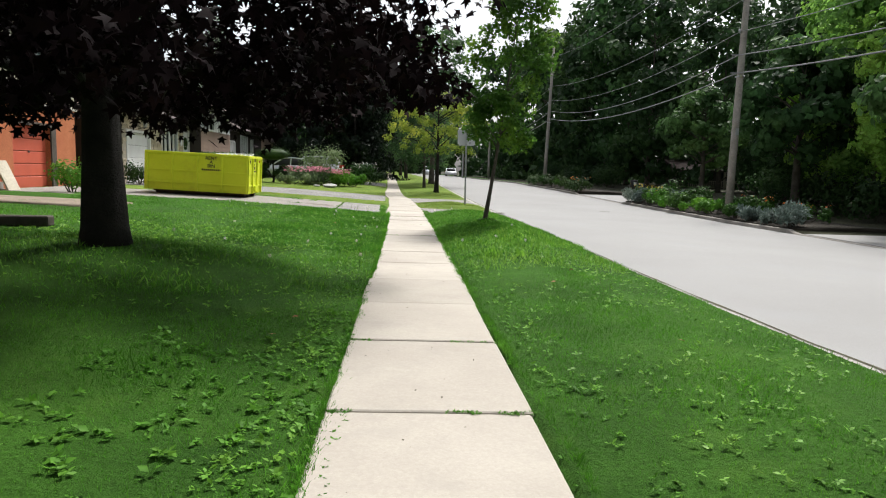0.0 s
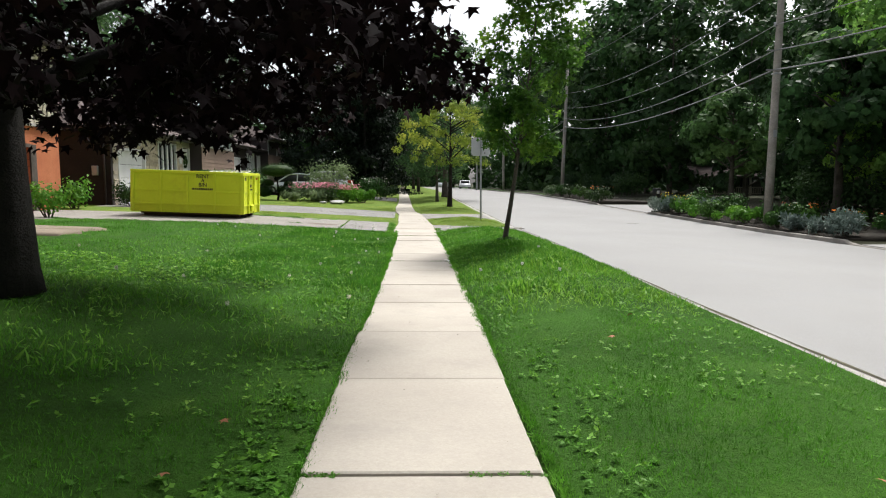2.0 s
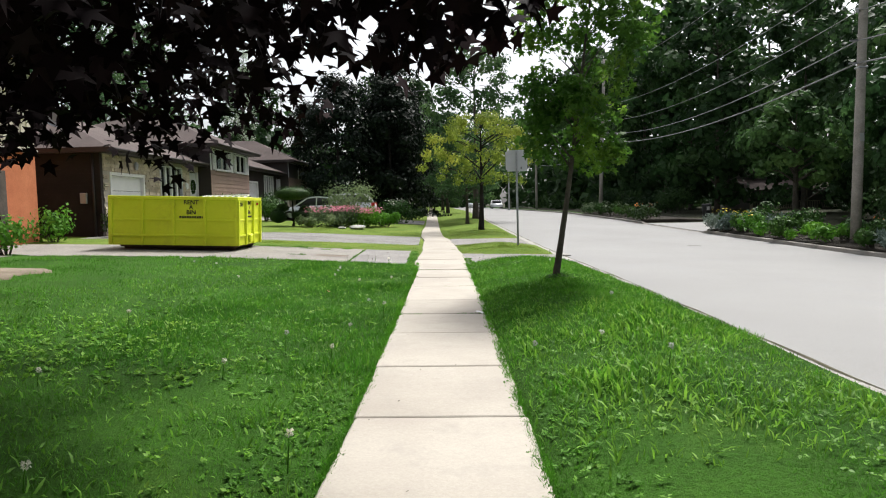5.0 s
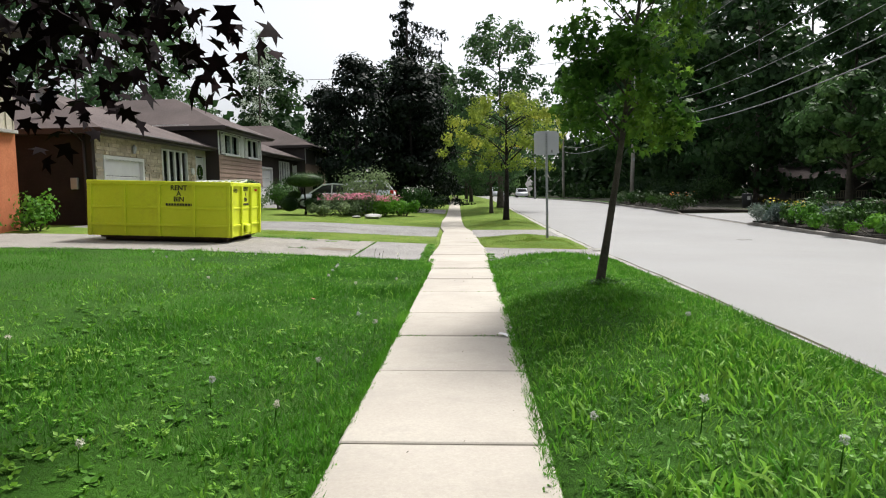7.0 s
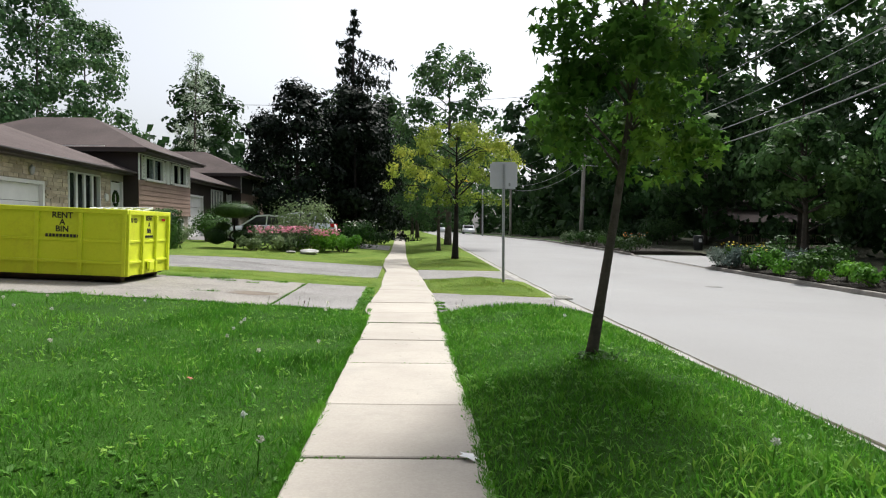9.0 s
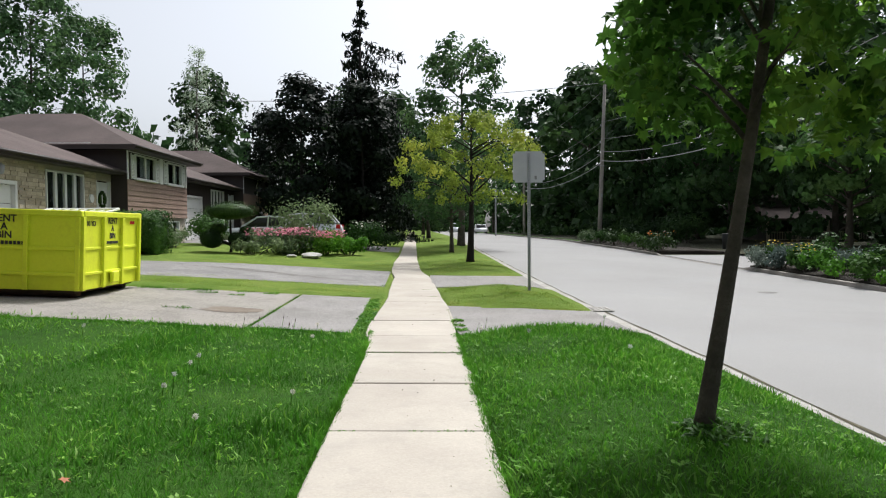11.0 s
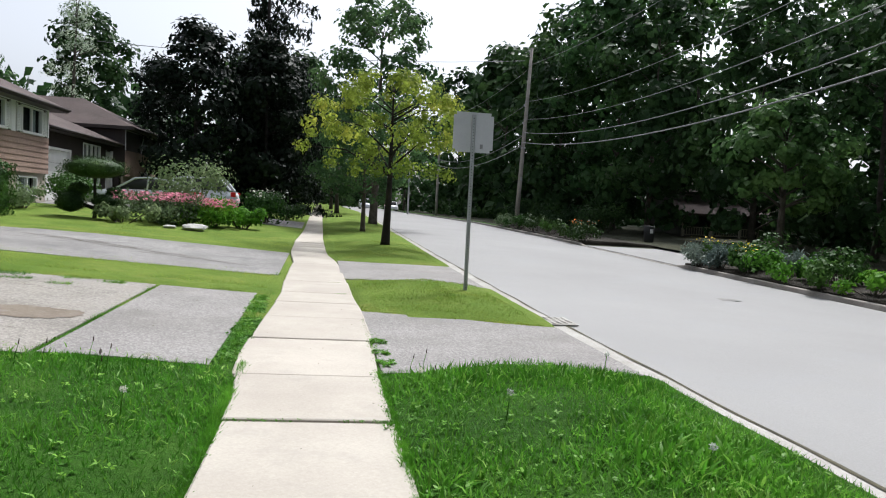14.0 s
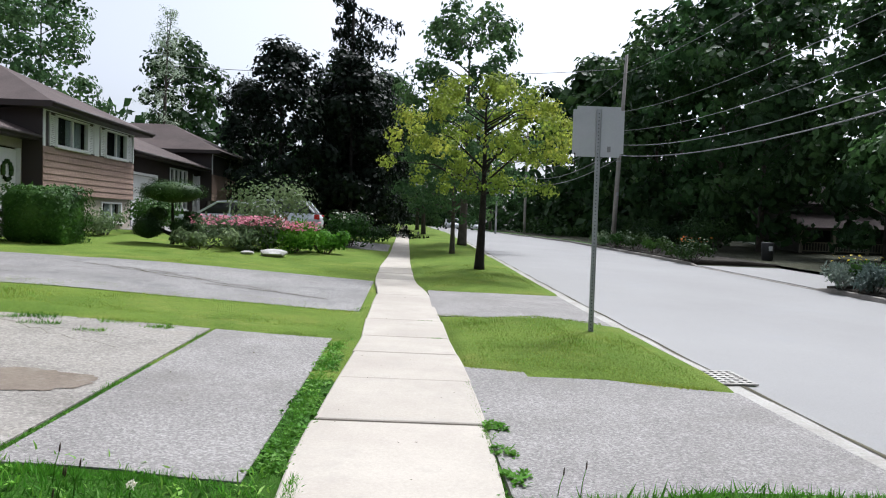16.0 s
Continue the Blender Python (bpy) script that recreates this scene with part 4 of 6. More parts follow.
def thicket(name, spans, n, size, mat, seed, label):
    """A far, dense belt of foliage: spans of (x0, x1, y0, y1, height)."""
    rng = np.random.default_rng(seed)
    pts = []
    for x0, x1, y0, y1, h in spans:
        k = n // len(spans)
        x, y = rng.uniform(x0, x1, k), rng.uniform(y0, y1, k)
        top = h * (0.75 + 0.25 * np.sin(x * 0.5 + 1.3) * np.cos(y * 0.37))
        z = rng.uniform(0, 1, k) ** 1.2 * top
        base = np.array([lawn(a, b) for a, b in zip(x, y)])
        pts.append(np.stack([x, y, base + z], 1))
    pts = np.concatenate(pts)
    ob = new(name, card_mesh(name, *WIDE_LEAF, pts, 0.8, rng.uniform(0.6, 1.4, len(pts)) * size, rng, mat))
    return tagged(ob, label, "woods", kind="stuff")


# ---- street things ----
def letters(parent, text, size, m, mat=None, name="lettering"):
    cu = bpy.data.curves.new(name, "FONT")
    cu.body, cu.size, cu.align_x, cu.extrude, cu.offset = text, size, "CENTER", 0.002, 0.004 * size / 0.2
    ob = new(name, cu)
    ob.data.materials.append(mat or M_BLACK)
    ob.parent = parent
    ob.matrix_local = m
    return ob


def skip_bin():
    """Open-topped hire bin: plated sides with ribs and rails, on a dark under-frame with skids."""
    x0, x1, y0, y1 = -9.1, -5.53, 26.45, 28.85
    g = lawn(-7.31, 27.65) + 0.012
    root = empty("rental_bin", -7.31, 27.65, g)
    root.rotation_euler[1] = math.atan(0.041)
    L, W, Ht, b = (x1 - x0) / 2, (y1 - y0) / 2, 1.47, 0.14
    t = 0.05
    boxes("body", [((-L, -W, b), (L, -W + t, Ht)), ((-L, W - t, b), (L, W, Ht)), ((-L, -W + t, b), (-L + t, W - t, Ht)), ((L - t, -W + t, b), (L, W - t, Ht)), ((-L + t, -W + t, b), (L - t, W - t, b + 0.06))], M_BIN, root, 0.004)
    boxes("rim", [((-L - 0.04, -W - 0.05, Ht - 0.05), (L + 0.04, -W + 0.05, Ht + 0.05)), ((-L - 0.04, W - 0.05, Ht - 0.05), (L + 0.04, W + 0.05, Ht + 0.05)), ((-L - 0.04, -W + 0.05, Ht - 0.05), (-L + 0.06, W - 0.05, Ht + 0.05)), ((L - 0.06, -W + 0.05, Ht - 0.05), (L + 0.05, W - 0.05, Ht + 0.05))], M_BIN, root, 0.012)
    ribs = []
    for i in range(5):
        x = -L + 0.03 + (2 * L - 0.06) * i / 4
        ribs += [((x - 0.04, -W - 0.045, b), (x + 0.04, -W, Ht - 0.05)), ((x - 0.04, W, b), (x + 0.04, W + 0.045, Ht - 0.05))]
    for i in range(4):
        y = -W + 0.05 + (2 * W - 0.1) * i / 3
        ribs += [((L, y - 0.045, b), (L + 0.06, y + 0.045, Ht - 0.05)), ((-L - 0.06, y - 0.045, b), (-L, y + 0.045, Ht - 0.05))]
    for lo, hi in ribs:
        box("rib", lo, hi, M_BIN, root, 0.006)
    rails = []
    for z, d in ((0.42, 0.035), (0.86, 0.018)):
        rails += [((-L, -W - d - 0.012, z - 0.03), (L, -W, z + 0.03)), ((L, -W, z - 0.025), (L + d, W, z + 0.025)), ((-L, W, z - 0.025), (L, W + d, z + 0.025))]
    boxes("rail", rails, M_BIN, root, 0.006)
    boxes("skid", [((-L + 0.3, -W + 0.2, 0.02), (L - 0.15, -W + 0.38, b)), ((-L + 0.3, W - 0.38, 0.02), (L - 0.15, W - 0.2, b)), ((-L + 0.25, -W + 0.05, b - 0.05), (L - 0.1, W - 0.05, b))], M_RUST, root, 0.01)
    for y in (-W + 0.28, W - 0.28):
        tube("roller", [(L - 0.25, y - 0.09, 0.1), (L - 0.25, y + 0.09, 0.1)], [0.1, 0.1], M_RUST, root, 12)
    box("hook_plate", (L + 0.03, -0.14, 0.2), (L + 0.1, 0.14, 0.42), M_BIN, root, 0.02)
    for text, z in (("RENT", 1.30), ("A", 1.16), ("BIN", 1.02)):
        letters(root, text, 0.17, pose(0.5, -W - 0.006, z, 90, 0, 0))
        letters(root, text, 0.15, pose(L + 0.004, 0.02, z + 0.01, 90, 0, 90))
    letters(root, "10 YD", 0.13, pose(L + 0.004, -W + 0.38, 1.26, 90, 0, 90))
    boxes("number_bar", [((0.17 + 0.07 * i, -W - 0.012, 0.91), (0.22 + 0.07 * i, -W - 0.002, 0.97)) for i in range(10)], M_BLACK, root)
    boxes("number_bar", [((L + 0.002, -0.24 + 0.055 * i, 0.93), (L + 0.012, -0.2 + 0.055 * i, 0.98)) for i in range(9)], M_BLACK, root)
    boxes("number_bar", [((L + 0.002, W - 0.42 + 0.07 * i, 1.3), (L + 0.012, W - 0.37 + 0.07 * i, 1.36)) for i in range(3)], M_RED, root)
    tagged(root, "acid-yellow steel rental bin standing on the concrete drive", "rental bin")
    # a pale metal frame heaped on the load
    v, f = [], []
    rail = [(-0.7, 0.2, 0), (0.7, 0.2, 0.05), (0.7, 0.75, 0.1), (-0.7, 0.75, 0.05), (-0.7, 0.2, 0)]
    add_tube(v, f, [Vector(p) for p in rail], [0.03] * 5, 6)
    for i in range(8):
        x = -0.6 + 0.17 * i
        add_tube(v, f, [(x, 0.2, 0.02), (x, 0.75, 0.07)], [0.018, 0.018], 5)
    junk = mesh_object("discarded_frame", v, f, M_WHITE)
    junk.matrix_world = pose(-6.35, 27.6, g + Ht - 0.06, 3, 2, 0)
    tagged(junk, "white metal frame lying across the loaded bin", "metal frame")


def street_sign():
    x, y = 2.77, 30.1
    g = turf_height(x, x, y) - 0.13
    root = empty("street_sign", x, y, g)
    boxes("post", [((-0.030, -0.004, -0.1), (0.030, 0.002, 3.22)), ((-0.034, -0.022, -0.1), (-0.028, 0.002, 3.22)), ((0.028, -0.022, -0.1), (0.034, 0.002, 3.22))], M_GALV, root)
    boxes("post_hole", [((-0.006, -0.0062, 0.1 + 0.05 * i), (0.006, -0.0042, 0.115 + 0.05 * i)) for i in range(62)], M_BLACK, root)
    bm = bmesh.new()
    add_box(bm, (-0.36, 0.004, 2.56), (0.36, 0.008, 3.26))
    up = [e for e in bm.edges if abs(e.verts[0].co.y - e.verts[1].co.y) > 0.002]
    bmesh.ops.bevel(bm, geom=up, offset=0.05, segments=4, affect="EDGES")
    bm_object("plate", bm, M_SIGN, root)
    box("sticker", (0.13, 0.0012, 2.63), (0.18, 0.0032, 2.71), M_WIRE, root, 0)
    tagged(root, "bare aluminium back of a square sign on a punched post", "street sign")


def utility_pole(x, y, h, brackets, label, lean=0.0):
    g = lawn(x, y)
    root = empty("utility_pole", x, y, g)
    tube("shaft", [(0, 0, -0.3), (lean * 0.3, 0, h * 0.3), (lean * 0.65, 0, h * 0.65), (lean, 0, h)], [0.19, 0.17, 0.145, 0.11], M_POLE, root, 14)
    if brackets:
        boxes("band", [((lean * z / h - 0.17, -0.17, z - 0.05), (lean * z / h + 0.17, 0.17, z + 0.03)) for z in (6.4,)], M_GALV, root, 0.03)
        boxes("bracket", [((lean * z / h - 0.45, -0.03, z - 0.03), (lean * z / h + 0.1, 0.03, z + 0.03)) for z in (6.55, 7.35)], M_WIRE, root)
        boxes("tag", [((-0.08 + lean * 0.35, -0.175, 3.75), (0.08 + lean * 0.35, -0.16, 4.05))], M_GALV, root)
        for z in (8.4, 9.8, h - 0.3):
            tube("insulator", [(lean * z / h - 0.16, 0, z - 0.1), (lean * z / h - 0.2, 0, z), (lean * z / h - 0.22, 0, z + 0.1)], [0.03, 0.06, 0.035], M_GALV, root, 8)
    return tagged(root, label, "utility pole", "utility poles")


def cable(a, b, sag, r, label):
    pts = [Vector(a).lerp(Vector(b), s / 18) - Vector((0, 0, 4 * sag * (s / 18) * (1 - s / 18))) for s in range(19)]
    return tagged(tube("overhead_cable", pts, [r] * 19, M_WIRE, None, 5), label, "cable", "overhead cables")


def car(x, y, yaw, paint, tall, label):
    """A parked car seen from its side: shaped body, solid dark block for the glazed cabin, wheels, lamps."""
    g = lawn(x, y)
    root = empty("car", x, y, g)
    root.rotation_euler[2] = radians(yaw)
    L, W, H = 2.25, 0.88, 1.6 if tall else 1.42
    belt = 0.98 if tall else 0.88
    if tall:
        low = [(-L, 0.45), (-L + 0.02, 0.85), (-L + 0.25, belt), (-1.1, belt + 0.08), (1.9, belt + 0.06), (L - 0.03, belt), (L, 0.7), (L - 0.05, 0.32), (-L + 0.1, 0.28)]
        cab = [(-1.15, belt + 0.05), (-0.45, H - 0.06), (0.2, H), (1.6, H - 0.03), (2.02, belt + 0.1), (L - 0.12, belt)]
    else:
        low = [(-L, 0.4), (-L + 0.05, 0.68), (-L + 0.5, 0.82), (-1.0, belt), (1.5, belt + 0.05), (L - 0.1, belt), (L, 0.75), (L - 0.04, 0.35), (-L + 0.1, 0.25)]
        cab = [(-1.05, belt), (-0.25, H - 0.05), (0.35, H), (0.95, H - 0.06), (1.65, belt + 0.03), (1.5, belt)]
    for name, prof, half, mat in (("body", low, W, paint), ("cabin", cab, W - 0.1, M_UNLIT_INSIDE)):
        bm = bmesh.new()
        a = [bm.verts.new((px, -half, pz)) for px, pz in prof]
        b = [bm.verts.new((px, half, pz)) for px, pz in prof]
        bm.faces.new(a), bm.faces.new(list(reversed(b)))
        for i in range(len(prof)):
            j = (i + 1) % len(prof)
            bm.faces.new((a[j], a[i], b[i], b[j]))
        bmesh.ops.recalc_face_normals(bm, faces=bm.faces)
        bmesh.ops.bevel(bm, geom=list(bm.edges), offset=0.06 if name == "body" else 0.035, segments=2, affect="EDGES")
        bm_object(name, bm, mat, root, True)
    top = cab[1:5]
    v, f = [], []
    for px, pz in top[:-1] + [top[-1]]:
        v += [(px, -W + 0.13, pz + 0.012), (px, W - 0.13, pz + 0.012)]
    f = [(2 * i, 2 * i + 1, 2 * i + 3, 2 * i + 2) for i in range(len(top) - 2)]
    mesh_object("roof_panel", v, f, paint, root, True)
    for s in (-1, 1):
        v, f = [], []
        for i in range(len(cab) - 2):
            add_tube(v, f, [(cab[i][0], s * (W - 0.09), cab[i][1]), (cab[i + 1][0], s * (W - 0.11), cab[i + 1][1])], [0.045, 0.045], 5)
        for px in (0.25, 1.15):
            if px < cab[4][0] - 0.3:
                add_tube(v, f, [(px, s * (W - 0.09), belt), (px + 0.05, s * (W - 0.1), H - 0.05)], [0.04, 0.04], 5)
        mesh_object("pillar", v, f, paint, root)
        for wx in (-1.38, 1.35):
            wheel = empty("wheel", wx, s * (W - 0.08), 0.32)
            wheel.parent = root
            v, f = [], []
            add_tube(v, f, [(0, -0.1, 0), (0, -0.07, 0), (0, 0.07, 0), (0, 0.1, 0)], [0.27, 0.32, 0.32, 0.27], 20)
            mesh_object("tyre", v, f, M_RUBBER, wheel)
            v, f = [], []
            add_tube(v, f, [(0, -0.105, 0), (0, 0.105, 0)], [0.19, 0.19], 14)
            mesh_object("rim", v, f, M_GALV, wheel)
    z = belt - 0.2
    box("tail_lamp", (L - 0.22, -W - 0.004, z), (L + 0.012, -W + 0.2, z + 0.22), M_RED, root, 0.02)
    box("tail_lamp", (L - 0.22, W - 0.2, z), (L + 0.012, W + 0.004, z + 0.22), M_RED, root, 0.02)
    boxes("number_plate", [((L - 0.01, -0.15, 0.62), (L + 0.012, 0.15, 0.76))], M_WHITE, root)
    return tagged(root, label, "car")


def drain_grate():
    root = empty("drain_grate", 4.0 + bend(28.3), 28.35, lawn(3.95, 28.35) - 0.118)
    bars = [((-0.27, -0.34 + 0.11 * i, 0.004), (0.27, -0.29 + 0.11 * i, 0.02)) for i in range(7)]
    bars += [((-0.27 + 0.1 * k, -0.29, 0.004), (-0.23 + 0.1 * k, 0.32, 0.019)) for k in range(6)]
    boxes("bar", bars, M_KERB, root)
    # Flat black sheet painted for the darkness below the bars.
    box("well", (-0.26, -0.33, 0.001), (0.26, 0.36, 0.003), M_BLACK, root, 0)
    return tagged(root, "pale cast drain grate with square holes in the gutter", "drain")


# ---- planting ----
def purple_maple():
    rng = np.random.default_rng(3)
    root = empty("purple_maple", -3.81, 10.15, turf_height(-3.81, -3.81, 10.15) - 0.02)
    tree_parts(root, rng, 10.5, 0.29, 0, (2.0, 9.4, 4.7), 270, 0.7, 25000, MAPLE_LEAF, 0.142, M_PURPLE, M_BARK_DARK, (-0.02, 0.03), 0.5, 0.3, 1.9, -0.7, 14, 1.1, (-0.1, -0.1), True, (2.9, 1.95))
    return tagged(root, "large dark purple-leaved maple shading the lawn", "tree")


def young_maple():
    rng = np.random.default_rng(8)
    x, y = 2.24, 18.85
    root = empty("young_maple", x, y, turf_height(x, x, y) - 0.03)
    tree_parts(root, rng, 6.4, 0.06, 0, (2.0, 6.6, 1.08), 105, 0.36, 7400, MAPLE_LEAF, 0.105, M_MAPLE, M_BARK, (0.43, 0.0), 1.2, 0.3, 1.0, -0.5, 12, 1.0, (0, 0), True)
    return tagged(root, "young green maple leaning out of the verge", "tree")


def yellow_tree():
    rng = np.random.default_rng(21)
    x, y = 2.1, 40.6
    root = empty("verge_tree", x, y, turf_height(x, x, y) - 0.03)
    tree_parts(root, rng, 6.0, 0.15, 0, (2.3, 5.5, 3.15), 85, 0.42, 9500, WIDE_LEAF, 0.1, M_LOCUST, M_BARK_DARK, (0.05, 0.1), 0.5, 0.3, 0.9, 0.1, 10, 1.0)
    return tagged(root, "yellow-green broad-crowned tree on the mown verge", "tree")


def wood_tree(name, seed, h, reach, low, leaves, m_leaf, label, size=0.33, m_bark=None, hubs=60, hub_r=1.35, spread=0.95):
    rng = np.random.default_rng(seed)
    root = empty(name, 0, 0, 0)
    tree_parts(root, rng, h, 0.24, 0, (low, h, reach), hubs, hub_r, leaves, WIDE_LEAF, size, m_leaf, m_bark or M_BARK, (0.03, 0.02), 0.7, 0.3, 0.9, 0.1, 7, spread)
    return tagged(root, label, "tree", "woodland trees")


def conifer(name, seed, h, reach, label, n_tiers=20, gap=0.25):
    rng = np.random.default_rng(seed)
    root = empty(name, 0, 0, 0)
    v, f = [], []
    add_tube(v, f, [(0, 0, -0.2), (0, 0, h * 0.5), (0, 0, h * 0.99)], [0.28, 0.17, 0.03], 8)
    pts = []
    for t in range(n_tiers):
        s = t / (n_tiers - 1)
        z = 1.0 + (h - 1.2) * s
        r = reach * (1 - s) ** 0.9 * rng.uniform(0.65, 1.15) + 0.22
        for k in range(max(4, int(9 * (1 - 0.6 * s)))):
            a = k * 2.399 + t * 1.1 + rng.uniform(-0.2, 0.2)
            if s > 0.45 and rng.uniform() < 0.3:
                continue
            rr = r * rng.uniform(0.65, 1.1)
            if 0.5 < s < 0.88:
                rr *= rng.choice((0.5, 1.0, 2.2)) * (1.35 if math.cos(a) > 0.2 else 0.9)
            c = np.array([math.cos(a), math.sin(a)])
            tipz = z - rr * 0.22
            add_tube(v, f, [(0, 0, z), (c[0] * rr * 0.5, c[1] * rr * 0.5, z - rr * 0.2), (c[0] * rr, c[1] * rr, tipz + 0.1)], [0.05, 0.03, 0.01], 4)
            m = int(20 + 44 * rr)
            u = rng.uniform(0.12, 1.0, m)
            hang = rng.uniform(0, 1, m) ** 1.6 * (0.35 + 0.25 * rr) * (1 - gap * 0.5)
            side = rng.normal(0, 0.10 + 0.12 * rr * 0.5, m)
            pts.append(np.stack([c[0] * rr * u - c[1] * side, c[1] * rr * u + c[0] * side, z - rr * 0.36 * u + rr * 0.16 * u * u - hang], 1))
    mesh_object("trunk", v, f, M_BARK_DARK, root, True)
    pts = np.concatenate(pts)
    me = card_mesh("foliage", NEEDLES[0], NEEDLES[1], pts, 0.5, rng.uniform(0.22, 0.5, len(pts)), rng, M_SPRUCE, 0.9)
    o = new("foliage", me)
    o.parent = root
    o["kind"] = "stuff"
    return tagged(root, label, "conifer", "dark conifers")


def shrub(name, x, y, radii, leaves, size, mat, label, category="shrub", seed=1, leaf=None, lift=0.0, hubs=14, upright=0.7, extra=None, stems=True):
    """A bush of leaf clusters on short stems. extra: (material, number, size, lowest share) of blooms near the top."""
    rng = np.random.default_rng(seed)
    rx, ry, h = radii
    root = empty(name, x, y, lawn(x, y) + lift)
    hub = np.stack([rng.uniform(-0.75, 0.75, hubs) * rx, rng.uniform(-0.75, 0.75, hubs) * ry, rng.uniform(0.3, 0.82, hubs) * h], 1)
    r = np.full(hubs, min(min(rx, ry) * 0.75, h * 0.42)) * rng.uniform(0.7, 1.2, hubs)
    pts, out = cluster_points(rng, hub, r, leaves, 0.9, True)
    pts[:, 2] = np.clip(pts[:, 2], 0.03, h * 1.1)
    o = new("leaves", card_mesh("leaves", *(leaf or OVAL_LEAF), pts, upright, rng.uniform(0.6, 1.3, leaves) * size, rng, mat, 0.0, None if leaf is BROAD else out))
    o.parent, o["kind"] = root, "stuff"
    if stems:
        v, f = [], []
        for p in hub[:8]:
            add_tube(v, f, [(p[0] * 0.2, p[1] * 0.2, -0.05), (p[0] * 0.6, p[1] * 0.6, p[2] * 0.55), tuple(p)], [0.025, 0.018, 0.006], 4)
        mesh_object("stems", v, f, M_BARK, root)
    if extra:
        m, n, s, share = extra
        c = cluster_points(rng, hub, r, n, 0.9)
        c[:, 2] = rng.uniform(share, 1.12, n) * h
        o = new("blooms", card_mesh("blooms", *SPRAY, c, 0.5, rng.uniform(0.7, 1.3, n) * s, rng, m))
        o.parent, o["kind"] = root, "stuff"
    return tagged(root, label, category)


def clipped(name, x, y, blobs, stem, mat, label, category, per=1700, size=0.06, box_shape=False):
    """Clipped evergreen: dense small leaves on shaped masses over bare stems."""
    rng = np.random.default_rng(int(abs(x * 7 + y)))
    root = empty(name, x, y, lawn(x, y))
    for bx, by, bz, rx, ry, rz in blobs:
        n = per
        if box_shape:
            q = rng.uniform(-1, 1, (n, 3))
            ax = rng.integers(0, 3, n)
            q[np.arange(n), ax] = np.sign(q[np.arange(n), ax]) * rng.uniform(0.86, 1.05, n)
        else:
            q = rng.normal(size=(n, 3))
            q /= np.linalg.norm(q, axis=1)[:, None]
            q[:, 2] = np.where(q[:, 2] < 0, q[:, 2] * 0.7, q[:, 2])
            q *= rng.uniform(0.84, 1.06, (n, 1))
        bump = 1 + 0.06 * np.sin(q[:, :1] * 7 + by) * np.cos(q[:, 1:2] * 6)
        p = q * bump * np.array([rx, ry, rz]) + np.array([bx, by, bz])
        o = new("leaves", card_mesh("leaves", *OVAL_LEAF, p, 0.9, rng.uniform(0.7, 1.4, n) * size, rng, mat, 0.0, q + rng.normal(0, 0.45, (n, 3))))
        o.parent, o["kind"] = root, "stuff"
        bm = bmesh.new()
        if box_shape:
            add_box(bm, (bx - rx * 0.9, by - ry * 0.9, bz - rz), (bx + rx * 0.9, by + ry * 0.9, bz + rz * 0.9), 0.22)
        else:
            bmesh.ops.create_icosphere(bm, subdivisions=2, radius=1.0, matrix=Matrix.Translation((bx, by, bz)) @ Matrix.Diagonal((rx * 0.86, ry * 0.86, rz * 0.8, 1)))
        bm_object("inner_mass", bm, mat, root, True)
    v, f = [], []
    for pts in stem:
        add_tube(v, f, [Vector(p) for p in pts], [0.07 - 0.012 * i for i in range(len(pts))], 6)
    if v:
        mesh_object("stem", v, f, M_BARK_DARK, root, True)
    return tagged(root, label, category)


def scatter(n, rng, u0, u1, y0, y1):
    u, y = rng.uniform(u0, u1, n), rng.uniform(y0, y1, n)
    return u, y


def on_lawn(u, y, lift=0.0):
    z = np.array([turf_height(a, a + bend(b), b) for a, b in zip(u, y)]) + lift
    return np.stack([u + np.array([bend(b) for b in y]), y, z], 1)


def grass_patch(name, n, u0, u1, y0, y1, tall, seed, label, mat=None, blade=None):
    rng = np.random.default_rng(seed)
    u, y = scatter(n, rng, u0, u1, y0, y1)
    wild = np.array([0.75 + 0.6 * noise.noise((a * 0.9, b * 0.9, 7.0)) for a, b in zip(u, y)])
    s = rng.uniform(0.6, 1.35, n) * tall * np.clip(wild, 0.45, 1.5)
    ob = new(name, card_mesh(name, *(blade or BLADE), on_lawn(u, y, -0.01), 0.35, s, rng, mat or M_GRASS, -0.25))
    return tagged(ob, label, "grass", kind="stuff")


def weeds(name, n, u0, u1, y0, y1, size, seed, label, lift=0.01, mat=None, at_lawn=True):
    """Rosettes of broad leaves."""
    rng = np.random.default_rng(seed)
    u, y = scatter(n, rng, u0, u1, y0, y1)
    keep = np.array([noise.noise((a * 0.8, b * 0.8, seed)) for a, b in zip(u, y)]) > (-0.12 if n > 40 else -9)
    u, y = u[keep], y[keep]
    c = on_lawn(u, y, lift) if at_lawn else np.array([(a + bend(b), b, lawn(a, b) + lift) for a, b in zip(u, y)])
    k = 6
    c = np.repeat(c, k, 0) + rng.normal(0, size * 0.12, (len(c) * k, 3)) * np.array([1, 1, 0.2])
    ob = new(name, card_mesh(name, *OVAL_LEAF, c, 0.35, rng.uniform(0.4, 1.05, len(c)) * size * 0.62, rng, mat or M_WEED, 0.2))
    return tagged(ob, label, "weeds", kind="stuff")


